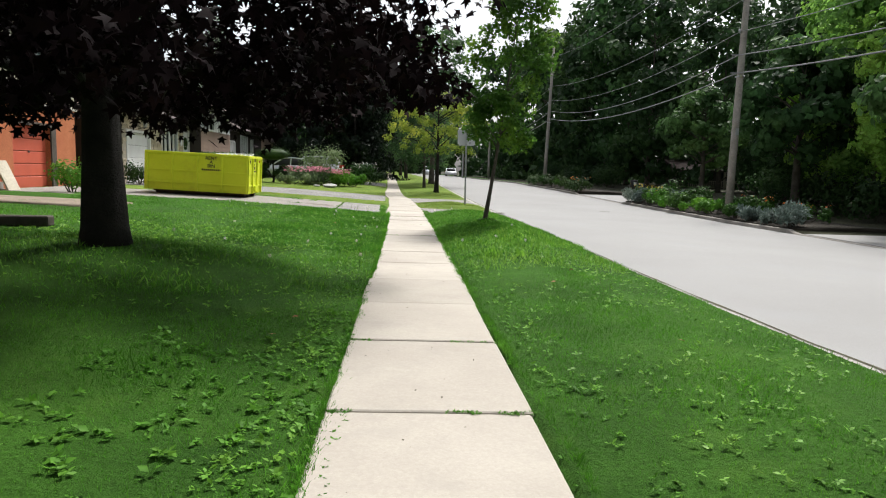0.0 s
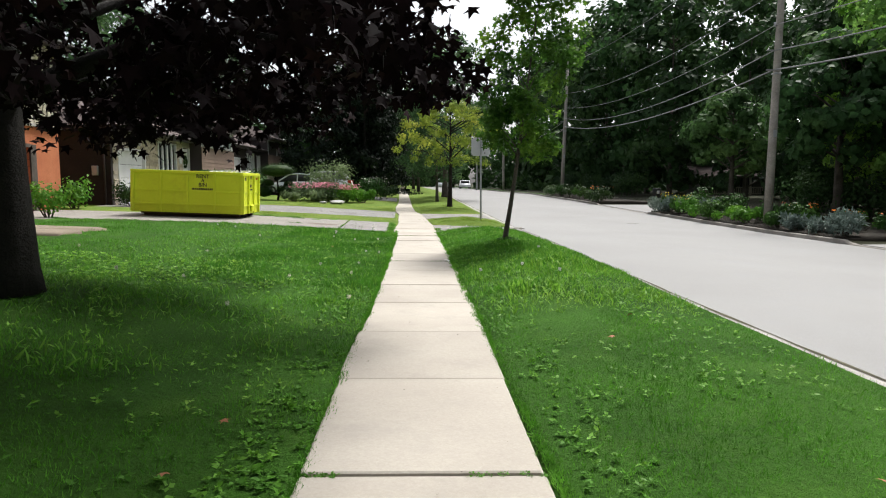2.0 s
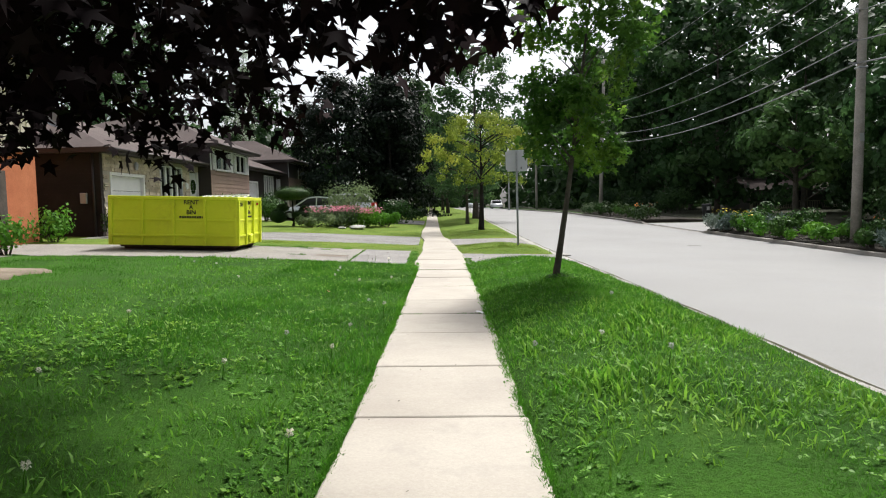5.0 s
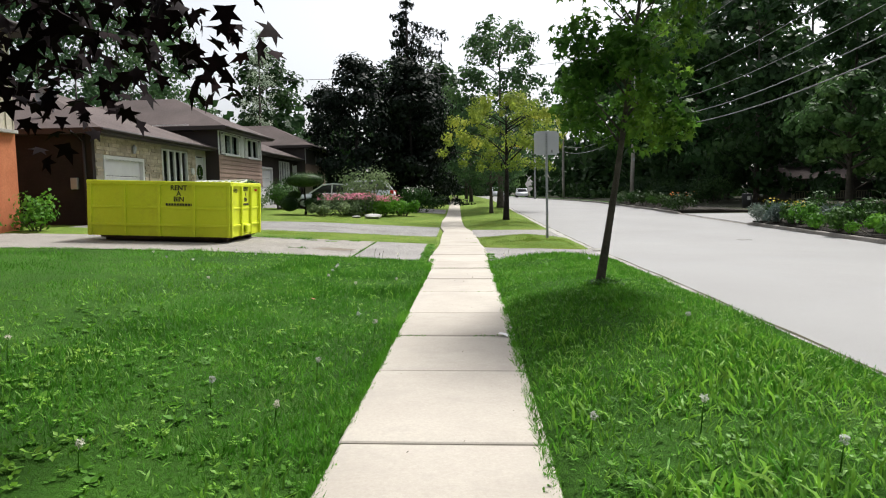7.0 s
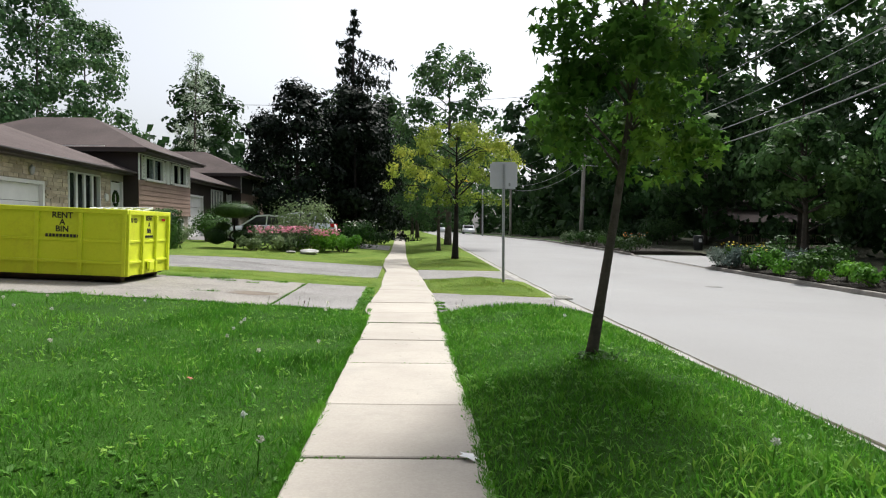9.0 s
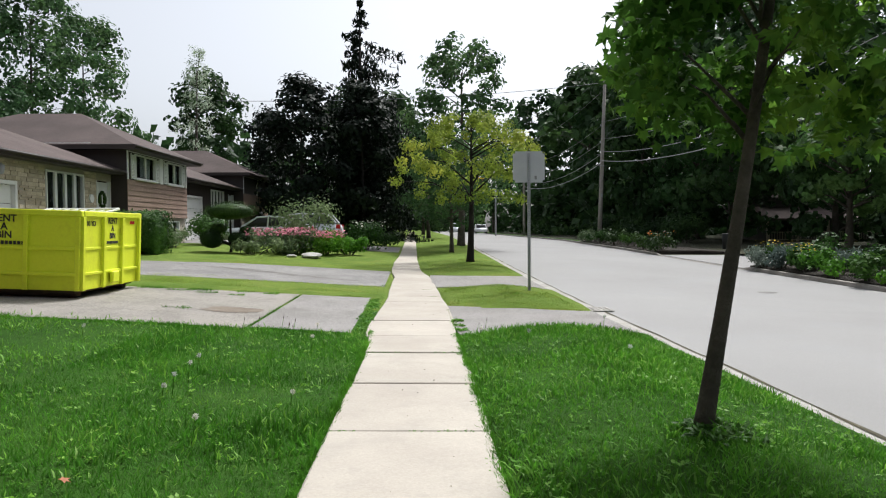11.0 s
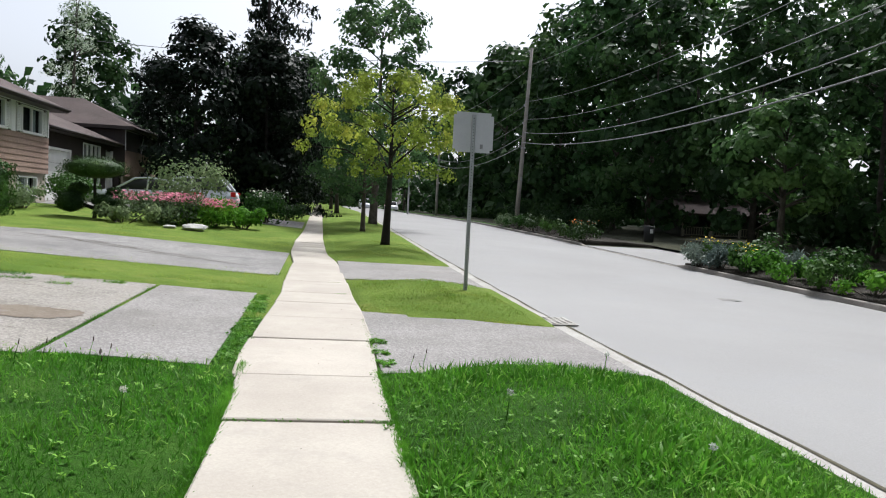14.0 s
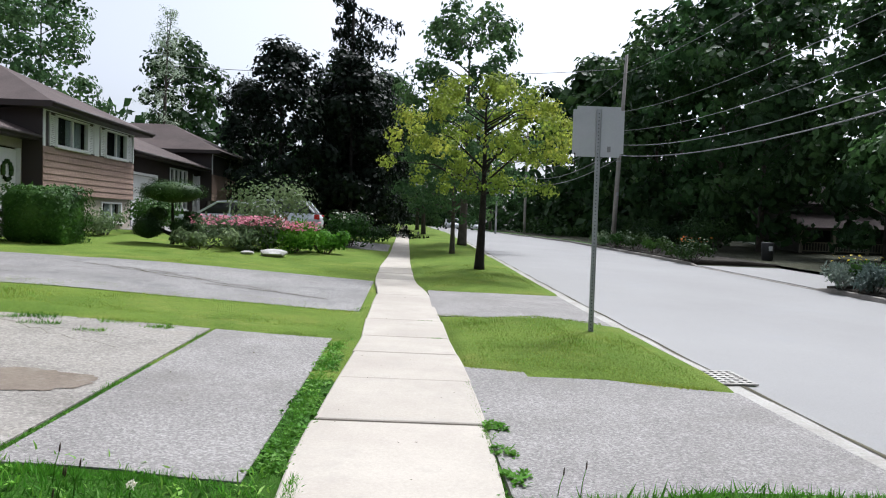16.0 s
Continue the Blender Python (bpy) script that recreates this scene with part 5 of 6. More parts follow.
def edge_grass(name, n, ends, spread, tall, seed, label, mat=None):
    """Blades leaning over a paved edge that runs between two places."""
    rng = np.random.default_rng(seed)
    s = rng.uniform(0, 1, n)
    (xa, ya), (xb, yb) = ends
    x = xa + (xb - xa) * s + rng.normal(0, spread, n) * 0.6
    y = ya + (yb - ya) * s + rng.normal(0, spread, n)
    wild = np.array([0.8 + 0.7 * noise.noise((a * 2.1, b * 2.1, seed)) for a, b in zip(x, y)])
    p = np.stack([x + np.array([bend(b) for b in y]), y, np.array([lawn(a, b) for a, b in zip(x, y)]) - 0.005], 1)
    ob = new(name, card_mesh(name, *BLADE, p, 0.5, rng.uniform(0.6, 1.3, n) * tall * np.clip(wild, 0.4, 1.4), rng, mat or M_GRASS, -0.2))
    return tagged(ob, label, "grass", kind="stuff")


def plantain(x, y, h):
    root = empty("plantain_stalk", x, y, lawn(x + bend(y), y) + 0.01)
    tube("stalk", [(0, 0, 0), (0.012, 0.005, h * 0.6), (0.03, 0.01, h)], [0.003, 0.003, 0.002], M_WEED, root, 4)
    tube("seed_head", [(0.03, 0.01, h), (0.032, 0.01, h + 0.012), (0.034, 0.012, h + 0.035), (0.036, 0.012, h + 0.05)], [0.002, 0.005, 0.004, 0.001], M_RUST, root, 6)
    return tagged(root, "thin plantain stalk with a dark seed head", "plantain", "plantain stalks")


def dandelion(x, y, h):
    root = empty("dandelion_clock", x, y, turf_height(x, x + bend(y), y))
    tube("stalk", [(0, 0, 0), (0.01, 0, h * 0.6), (0.02, 0, h)], [0.004, 0.004, 0.003], M_WEED, root, 5)
    rng = np.random.default_rng(int(y * 100) % 997)
    q = rng.normal(size=(60, 3))
    q /= np.linalg.norm(q, axis=1)[:, None]
    o = new("seed_head", card_mesh("seed_head", *OVAL_LEAF, q * 0.017 + np.array([0.02, 0, h]), 0.9, np.full(60, 0.016), rng, M_WHITE_FLUFF))
    o.parent = root
    return tagged(root, "white dandelion seed head on a thin stalk", "dandelion", "dandelion clocks")


# ---- place everything ----
split_house(0.0, "brown split-level house with buff stone front and white shuttered windows", True)
split_house(18.0, "brown split-level house with low-pitched roof", False)
brick_house()
porch_house()
skip_bin()
street_sign()
POLES = [(15.9, -14.0, 13.0, 0.2), (15.3, 32.3, 13.0, 0.3), (15.1, 73.0, 14.4, 0.5), (14.2, 112.0, 13.5, 0.0)]
for (x, y, h, lean), text in zip(POLES, ("weathered grey wooden pole behind the walk's start", "weathered grey wooden pole with cable brackets", "weathered grey wooden pole farther along the street", "distant grey wooden pole")):
    utility_pole(x, y, h, y < 100, text, lean)
for z, r, sag in ((6.55, 0.03, 1.0), (7.35, 0.023, 1.1), (8.4, 0.016, 1.0), (9.8, 0.015, 0.9), (12.7, 0.015, 0.8)):
    for (xa, ya, ha, la), (xb, yb, hb, lb) in zip(POLES, POLES[1:]):
        cable((xa + la * z / ha - 0.15, ya, lawn(xa, ya) + z), (xb + lb * z / hb - 0.15, yb, lawn(xb, yb) + z + (0.3 if yb > 50 else 0.0)), sag, r, "sagging grey cable between wooden poles")
cable((15.1, 73.0, 13.6), (-14.0, 63.0, 10.4), 0.5, 0.02, "thin service cable crossing the street")
car(-7.7, 49.9, 0, M_CAR, False, "silver saloon car parked on a drive")
car(-6.4, 52.3, 0, M_CAR_B, True, "silver-grey people carrier parked on a drive")
car(4.6, 112.0, 90, M_CAR_B, False, "distant dark car on the street")
car(9.0, 124.0, 90, M_CAR, False, "distant pale car beside the far kerb")
drain_grate()

purple_maple()
young_maple()
yellow_tree()

WOODS = [
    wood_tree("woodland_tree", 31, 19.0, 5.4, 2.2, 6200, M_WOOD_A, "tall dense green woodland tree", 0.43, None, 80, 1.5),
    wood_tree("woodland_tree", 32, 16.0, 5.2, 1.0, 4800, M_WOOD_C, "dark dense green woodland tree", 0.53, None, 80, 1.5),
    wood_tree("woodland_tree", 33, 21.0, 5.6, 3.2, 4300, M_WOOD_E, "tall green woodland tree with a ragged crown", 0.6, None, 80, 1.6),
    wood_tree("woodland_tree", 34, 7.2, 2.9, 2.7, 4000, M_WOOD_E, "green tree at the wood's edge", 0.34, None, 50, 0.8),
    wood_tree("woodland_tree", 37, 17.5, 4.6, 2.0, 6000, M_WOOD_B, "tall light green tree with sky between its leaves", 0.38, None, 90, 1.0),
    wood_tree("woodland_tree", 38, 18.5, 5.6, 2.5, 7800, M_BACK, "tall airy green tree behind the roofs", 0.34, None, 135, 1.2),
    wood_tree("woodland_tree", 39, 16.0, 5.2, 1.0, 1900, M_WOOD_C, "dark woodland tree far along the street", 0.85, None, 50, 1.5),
]
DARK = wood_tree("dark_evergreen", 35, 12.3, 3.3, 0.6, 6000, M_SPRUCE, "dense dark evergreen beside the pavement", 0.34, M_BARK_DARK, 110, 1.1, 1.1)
LEAFY = wood_tree("street_tree", 36, 11.9, 3.9, 2.4, 6400, M_BACK, "tall leafy street tree on the verge", 0.25, None, 150, 0.72, 1.1)
# Lit-leaf trees stand near the start, most shade-toned ones farther along.
PLACES = [
    (0, 19.5, 4.0, 0), (4, 18.5, 8.5, 40), (4, 20.5, 12.5, 90), (0, 18.6, 16.0, 180), (4, 19.0, 20.5, 140), (0, 19.5, 24.0, 10), (4, 19.2, 27.5, 200), (0, 19.8, 31.0, 70), (0, 22.5, 29.0, 30),
    (4, 20.0, 35.0, 300), (1, 22.5, 39.5, 20), (1, 24.5, 46.0, 110), (2, 24.5, 35.0, 60), (2, 25.5, 20.0, 0), (1, 24.5, 56.0, 250), (1, 21.5, 64.5, 30), (2, 22.0, 72.0, 80),
    (1, 21.5, 79.0, 130), (1, 22.0, 87.0, 190), (6, 22.0, 96.0, 260), (6, 20.5, 106.0, 310), (6, 20.5, 118.0, 15), (6, 19.0, 132.0, 75),
    (2, 34.0, 60.0, 10), (2, 33.0, 78.0, 60), (1, 34.0, 46.0, 160),
    # Unseen trees behind the start, added only to keep sky light off the lawn.
    (1, -7.5, -1.0, 15), (1, -4.5, -6.5, 75), (1, -11.5, 3.0, 130), (1, -12.0, -5.0, 200),
    (3, 16.8, 43.0, 0), (3, 15.6, 21.2, 100), (3, 17.0, 33.0, 250),
    (5, -28.0, 38.0, 20), (5, -29.0, 47.0, 90), (5, -28.5, 56.0, 150), (5, -27.0, 64.0, 210), (5, -28.0, 73.0, 300), (1, -20.0, 80.0, 270),
    (1, -7.5, 90.0, 60), (6, -4.0, 102.0, 120), (6, 0.0, 120.0, 180), (6, 2.5, 168.0, 0), (6, 8.0, 172.0, 90), (6, 13.5, 150.0, 200), (6, -3.5, 140.0, 40),
]
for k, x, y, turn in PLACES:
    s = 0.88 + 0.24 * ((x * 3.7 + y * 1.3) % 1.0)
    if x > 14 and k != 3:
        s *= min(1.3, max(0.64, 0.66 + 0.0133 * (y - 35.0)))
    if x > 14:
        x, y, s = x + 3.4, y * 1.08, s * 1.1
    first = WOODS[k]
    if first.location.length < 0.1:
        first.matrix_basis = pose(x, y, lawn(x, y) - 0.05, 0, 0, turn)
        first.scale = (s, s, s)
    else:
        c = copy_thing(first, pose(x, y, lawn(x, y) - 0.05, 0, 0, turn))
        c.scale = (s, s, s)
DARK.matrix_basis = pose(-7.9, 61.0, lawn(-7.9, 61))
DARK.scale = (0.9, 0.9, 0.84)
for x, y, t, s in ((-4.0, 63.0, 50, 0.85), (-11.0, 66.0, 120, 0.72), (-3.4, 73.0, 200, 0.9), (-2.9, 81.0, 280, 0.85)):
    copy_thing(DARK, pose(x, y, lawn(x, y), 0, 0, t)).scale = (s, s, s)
LEAFY.matrix_basis = pose(2.5, 55.3, lawn(2.5, 55.3))
for x, y, t, s in ((1.7, 49.0, 90, 0.5), (0.6, 70.0, 180, 0.75), (0.1, 86.0, 270, 0.8)):
    copy_thing(LEAFY, pose(x, y, lawn(x, y), 0, 0, t)).scale = (s, s, s)

spruce = conifer("spruce", 41, 17.4, 5.6, "tall dark spruce with drooping ragged branches", 24)
spruce.matrix_basis = pose(-4.3, 65.5, lawn(-4.3, 65))
birch = wood_tree("pale_birch", 51, 14.3, 2.9, 3.0, 3600, M_BIRCH, "slender pale-leaved birch behind the roofs", 0.115, None, 110, 0.5, 1.3)
birch.matrix_basis = pose(-17.4, 69.0, lawn(-17.4, 69))

# Both belts take the shade-toned leaf, so the wood's gloom is in the colour.
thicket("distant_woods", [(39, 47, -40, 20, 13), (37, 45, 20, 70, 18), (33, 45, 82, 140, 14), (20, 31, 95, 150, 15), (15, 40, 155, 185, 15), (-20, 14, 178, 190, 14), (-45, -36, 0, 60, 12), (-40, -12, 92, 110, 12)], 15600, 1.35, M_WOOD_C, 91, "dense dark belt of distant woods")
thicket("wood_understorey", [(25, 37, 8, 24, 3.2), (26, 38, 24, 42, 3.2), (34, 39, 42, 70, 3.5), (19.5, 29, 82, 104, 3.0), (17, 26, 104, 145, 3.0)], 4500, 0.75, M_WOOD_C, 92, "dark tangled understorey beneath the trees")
# understorey of the wood, its shade put into the dark leaf colour
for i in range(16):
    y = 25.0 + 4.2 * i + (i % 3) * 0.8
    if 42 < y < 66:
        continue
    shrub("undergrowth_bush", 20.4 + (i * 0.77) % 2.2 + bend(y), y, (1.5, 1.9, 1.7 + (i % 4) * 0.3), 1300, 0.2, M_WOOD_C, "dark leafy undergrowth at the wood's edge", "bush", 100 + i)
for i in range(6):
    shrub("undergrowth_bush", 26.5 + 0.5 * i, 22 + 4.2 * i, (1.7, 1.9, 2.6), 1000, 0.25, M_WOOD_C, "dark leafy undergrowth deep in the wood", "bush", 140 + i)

# garden bed over the road
for i, (u, y, w, h, mat, kind, bloom) in enumerate((
    (11.4, 18.6, 0.6, 0.65, M_SILVER, "silver-leaved spiky plant spilling over the kerb", None),
    (11.5, 20.4, 0.75, 0.35, M_SILVER, "low silver-leaved ground plant", None), (11.4, 21.9, 0.7, 0.4, M_SILVER, "low silver-leaved ground plant", None),
    (13.0, 20.6, 0.9, 0.6, M_BUSH, "green garden plant with orange lilies", M_ORANGE), (11.6, 23.6, 0.8, 0.45, M_BUSH, "low green garden plant behind kerb", None),
    (12.9, 24.0, 0.9, 0.75, M_BUSH, "green garden plant with orange lilies", M_ORANGE), (11.5, 25.8, 0.8, 0.55, M_WEED, "low green garden plant behind kerb", None),
    (12.6, 27.0, 0.9, 0.7, M_BUSH, "leafy green garden plant behind kerb", None), (11.5, 28.0, 0.8, 0.5, M_WEED, "low green garden plant behind kerb", None),
    (11.6, 30.2, 0.9, 0.7, M_BUSH, "leafy green garden plant behind kerb", None), (12.8, 31.2, 0.9, 0.9, M_BUSH, "tall green garden plant", None),
    (11.5, 32.2, 0.8, 0.7, M_WEED, "leafy green garden plant behind kerb", None), (11.5, 34.2, 0.6, 0.75, M_BUSH, "green garden plant with yellow blooms", M_YELLOW),
    (11.4, 35.9, 0.6, 0.6, M_SILVER, "silver-leaved spiky plant spilling over the kerb", None), (11.4, 37.3, 0.6, 0.6, M_SILVER, "silver-leaved spiky plant spilling over the kerb", None), (12.3, 37.6, 0.8, 0.8, M_BUSH, "green garden plant with yellow blooms", M_YELLOW), (12.6, 35.5, 0.9, 1.1, M_BUSH, "leafy green garden plant behind kerb", None), (12.6, 33.4, 0.7, 0.7, M_SILVER, "grey-leaved bushy plant behind the kerb", None),
    (11.3, 46.4, 0.9, 0.9, M_YEW, "green garden plant with orange lilies", M_ORANGE), (11.4, 48.8, 0.9, 0.8, M_YEW, "leafy green garden plant behind kerb", None),
    (11.3, 51.2, 1.0, 0.7, M_BUSH, "leafy green garden plant behind kerb", None), (11.3, 54.0, 1.2, 0.9, M_YEW, "leafy green garden plant behind kerb", None), (11.2, 57.0, 1.2, 0.8, M_BUSH, "leafy green garden plant behind kerb", None), (11.2, 60.0, 1.2, 0.9, M_PALE, "pale rounded garden shrub", None))):
    u, y = u + 3.42, along(y, [(18.6, 26.0), (37.6, 43.0), (46.4, 54.8), (60.0, 71.0)])
    shrub("garden_plant", u + bend(y), y, (w * 1.2, w * 1.25, h * 1.15), 800, 0.16 if mat is not M_SILVER else 0.2, mat, kind, "garden plant", 200 + i, BROAD if mat is M_SILVER else OVAL_LEAF, 0.1, 9, 0.9, (bloom, 22, 0.10, 0.85) if bloom else None)

# lawn of the stone-fronted house
clipped("cloud_pruned_yew", -7.45, 42.6, [(0, 0, 1.64, 1.06, 1.0, 0.42), (-0.72, -0.1, 0.5, 0.46, 0.46, 0.42), (-0.55, 0.2, 0.93, 0.3, 0.3, 0.22), (0.42, -0.2, 0.55, 0.42, 0.4, 0.26), (0.6, 0.1, 0.84, 0.28, 0.28, 0.2)], [[(0, 0, -0.05), (0.05, 0, 0.4), (0, 0, 0.9), (0, 0, 1.5)], [(0.02, 0, 0.3), (-0.5, 0.05, 0.5), (-0.75, 0.1, 0.7)], [(0.03, 0, 0.35), (0.4, 0, 0.55), (0.65, -0.05, 0.75)]], M_YEW, "cloud-pruned yew with a wide clipped cap on a bare stem", "topiary", 2600, 0.045)
clipped("hedge", -10.1, 40.1, [(0, 0, 0.76, 0.95, 0.8, 0.76)], [], M_BUSH, "square clipped green hedge beside the drive", "hedge", 5500, 0.085, True)
shrub("pink_flower_bed", -5.5, 42.9, (1.5, 1.2, 0.93), 2600, 0.2, M_PALE, "tall pink flowers above grey-green leaves", "flower bed", 61, BROAD, 0, 34, 0.8, (M_PINK, 620, 0.1, 0.8))
shrub("pink_flower_bed", -3.9, 43.5, (1.1, 1.1, 0.9), 2200, 0.19, M_WEED, "tall pink flowers above green leaves", "flower bed", 62, BROAD, 0, 28, 0.8, (M_PINK, 480, 0.1, 0.8))
shrub("garden_shrub", -6.3, 41.6, (1.3, 0.7, 0.55), 1500, 0.12, M_PALE, "low grey-green shrub before the flowers", "shrub", 63)
shrub("garden_shrub", -2.9, 44.3, (0.9, 0.9, 0.75), 1600, 0.14, M_WEED, "bright green leafy perennial beside flowers", "shrub", 64)
shrub("feathery_shrub", -4.85, 44.4, (1.25, 1.0, 2.4), 2400, 0.125, M_PALE, "feathery pale green shrub above the flowers", "shrub", 65, None, 0, 22)
shrub("white_flowering_shrub", -2.6, 49.3, (0.9, 0.8, 1.35), 1800, 0.14, M_BUSH, "rounded shrub with white blooms", "shrub", 66, None, 0, 16, 0.8, (M_WHITE_FLUFF, 60, 0.12, 0.75))
shrub("garden_shrub", -1.9, 54.5, (1.0, 1.2, 1.0), 1400, 0.15, M_YEW, "dark evergreen shrub beside the pavement", "shrub", 67)
shrub("garden_shrub", -10.6, 44.8, (0.7, 1.2, 0.8), 1200, 0.12, M_PALE, "straw-green grassy plant before the window", "shrub", 68)
shrub("garden_shrub", -10.2, 47.8, (1.0, 1.3, 1.5), 1700, 0.14, M_BUSH, "dark shrub beside the house corner", "shrub", 69)
shrub("garden_shrub", -11.5, 32.6, (0.6, 0.6, 0.95), 1300, 0.1, M_YEW, "small dark clipped shrub before the garage", "shrub", 70)
shrub("weedy_shrub", -10.6, 24.2, (0.55, 0.5, 0.95), 700, 0.12, M_WEED, "straggling green weeds on the lawn's edge", "weeds", 71)
shrub("weedy_shrub", -12.2, 29.2, (0.5, 0.5, 1.2), 600, 0.14, M_WEED, "straggling green weeds beside brick wall", "weeds", 72)
for x, y, s in ((-4.0, 41.3, 0.42), (-4.75, 41.2, 0.2)):
    bm = bmesh.new()
    bmesh.ops.create_icosphere(bm, subdivisions=2, radius=s)
    for v in bm.verts:
        v.co *= 1 + 0.22 * noise.noise(v.co * 5 + Vector((x, y, 0)))
        v.co.z *= 0.3
    r = bm_object("garden_rock", bm, M_ROCK)
    r.location = (x, y, lawn(x, y) + s * 0.2)
    tagged(r, "pale flat rock at the bed's edge", "rock", "garden rocks")
t = box("timber_edging", (-9.4, 13.3, lawn(-8, 13.4) - 0.05), (-6.1, 13.55, lawn(-8, 13.4) + 0.13), M_TIMBER, None, 0.02)
tagged(t, "dark weathered timber edging lying on the lawn", "timber")
b = box("board", (-0.06, -0.35, 0), (0, 0.35, 1.05), M_BEIGE, None, 0.01)
b.matrix_world = pose(-12.25, 23.9, lawn(-12.3, 23.9) - 0.02, 0, -24, 0)
tagged(b, "weathered board leaning on the brick wall", "board")
p = strip("soil_patch", [-12.2, -10.5, -9.0, -7.4], fan(18.3, 20.6, 6), lambda u, x, y: lawn(x, y) + 0.045, M_DIRT, True, 0.2, 0.1)
tagged(p, "bare worn earth patch in the lawn", "bare earth", kind="structure")
b = empty("litter_bin", 19.6, 58.2, lawn(19.6, 58.2) + 0.03)
tube("drum", [(0, 0, 0), (0, 0, 0.05), (0, 0, 0.95), (0, 0, 1.0)], [0.26, 0.29, 0.33, 0.3], M_BLACK, b, 16)
boxes("label_plate", [((-0.1, -0.36, 0.55), (0.1, -0.33, 0.8))], M_WHITE, b)
tagged(b, "dark wheeled refuse bin with a pale label", "refuse bin")

# far traffic signal
s = empty("traffic_signal", 8.2, 92.0, lawn(8, 92))
tube("mast", [(0, 0, 0), (0, 0, 6.2)], [0.1, 0.08], M_GALV, s)
tube("arm", [(0, 0, 5.9), (-4.5, 0, 6.2)], [0.06, 0.04], M_GALV, s)
box("lamp_box", (-4.6, -0.15, 5.6), (-4.25, 0.15, 6.5), M_YELLOW, s)
box("name_plate", (-2.2, -0.03, 6.2), (-0.9, 0.03, 6.5), M_YELLOW, s)
tagged(s, "distant traffic signal on a mast arm", "traffic signal")

# ---- lawn cover ----
grass_patch("grass", 48000, 0.85, 3.62, 2.2, 14.0, 0.05, 301, "long green grass blades of the verge")
grass_patch("grass", 50000, 0.92, 3.62, 14.0, 24.12, 0.08, 302, "long green grass blades of the verge")
grass_patch("grass", 42000, -3.2, -0.3, 2.2, 13.0, 0.055, 303, "green grass blades beside the pavement")
grass_patch("grass", 44000, -3.2, -0.3, 13.0, 24.4, 0.09, 304, "green grass blades beside the pavement")
grass_patch("grass", 36000, -9.5, -3.2, 5.0, 24.3, 0.085, 305, "green grass blades of the wide lawn")
grass_patch("grass", 17000, -6.5, -0.5, 29.7, 32.5, 0.045, 306, "short grass strip between two drives", M_DRY)
grass_patch("grass", 16000, 0.95, 3.36, 27.2, 31.7, 0.045, 307, "short mown grass of the verge", M_DRY)
grass_patch("light_grass", 8500, 0.95, 3.5, 11.0, 23.9, 0.10, 308, "pale grass blades in the verge", M_BLADE_LIGHT, LONG_BLADE)
grass_patch("light_grass", 9000, -5.5, -0.35, 8.0, 24.7, 0.10, 309, "pale grass blades in the lawn", M_BLADE_LIGHT, LONG_BLADE)
grass_patch("long_grass", 6000, 0.95, 3.4, 12.0, 23.9, 0.11, 310, "long coarse grass blades in the verge", M_GRASS, LONG_BLADE)
weeds("clover_patch", 800, -7.0, -1.0, 12.2, 17.5, 0.12, 311, "clumps of broad-leaved weeds in the lawn")
grass_patch("grass", 9000, -7.0, -0.6, 36.9, 41.5, 0.05, 321, "short grass of the garden beyond the drive", M_DRY)
grass_patch("grass", 8000, 0.8, 3.4, 35.9, 42.0, 0.05, 322, "short mown grass of the far verge", M_DRY)
# Clover of the sunlit band; its paler leaf colour carries part of the sunlight.
weeds("bright_clover", 620, -6.5, -1.6, 12.4, 15.4, 0.09, 323, "bright green clover clumps in the sunlit lawn", 0.02, M_BLADE_LIGHT)
weeds("bright_clover", 1300, 1.0, 3.5, 3.5, 24.0, 0.065, 331, "bright yellow-green clover tufts in the verge", 0.03, M_BLADE_LIGHT)
weeds("bright_clover", 900, -4.5, -0.5, 7.0, 24.4, 0.07, 332, "bright yellow-green clover tufts in the lawn", 0.03, M_BLADE_LIGHT)
grass_patch("light_grass", 4000, 0.95, 3.36, 27.2, 31.7, 0.04, 341, "pale short grass blades of the verge", M_BLADE_LIGHT, BLADE)
grass_patch("light_grass", 4000, -6.5, -0.5, 29.7, 32.5, 0.04, 342, "pale short grass blades between the drives", M_BLADE_LIGHT, BLADE)
grass_patch("light_grass", 2200, 1.1, 3.3, 10.5, 16.0, 0.13, 343, "tall pale grass tuft in the verge", M_BLADE_LIGHT, LONG_BLADE)
weeds("bright_clover", 260, -0.64, -0.38, 24.6, 31.5, 0.07, 344, "bright weeds beside the pavement", 0.01, M_BLADE_LIGHT, False)
weeds("tree_foot_weeds", 60, 2.1, 2.5, 18.5, 18.95, 0.12, 324, "dark tufts round the young tree's foot", 0.02, M_BUSH)
weeds("clover_patch", 700, 1.0, 3.5, 3.0, 24.0, 0.06, 312, "broad-leaved weeds in the verge")
weeds("clover_patch", 620, -3.0, -0.35, 3.0, 24.0, 0.065, 313, "broad-leaved weeds beside the pavement")
weeds("edge_weeds", 800, -0.64, -0.36, 24.6, 32.0, 0.07, 314, "weeds crowding the pavement's edge", 0.0, None, False)
weeds("edge_weeds", 260, -2.18, -2.04, 24.6, 29.2, 0.045, 315, "weeds growing in the drive's joint", 0.0, None, False)
weeds("edge_weeds", 50, 0.92, 1.02, 24.6, 26.6, 0.05, 316, "weed tufts at the pavement's edge", 0.0, None, False)
weeds("fringe_weeds", 420, -0.85, -0.36, 3.0, 13.0, 0.075, 351, "leafy weeds thick along the pavement's edge", 0.02)
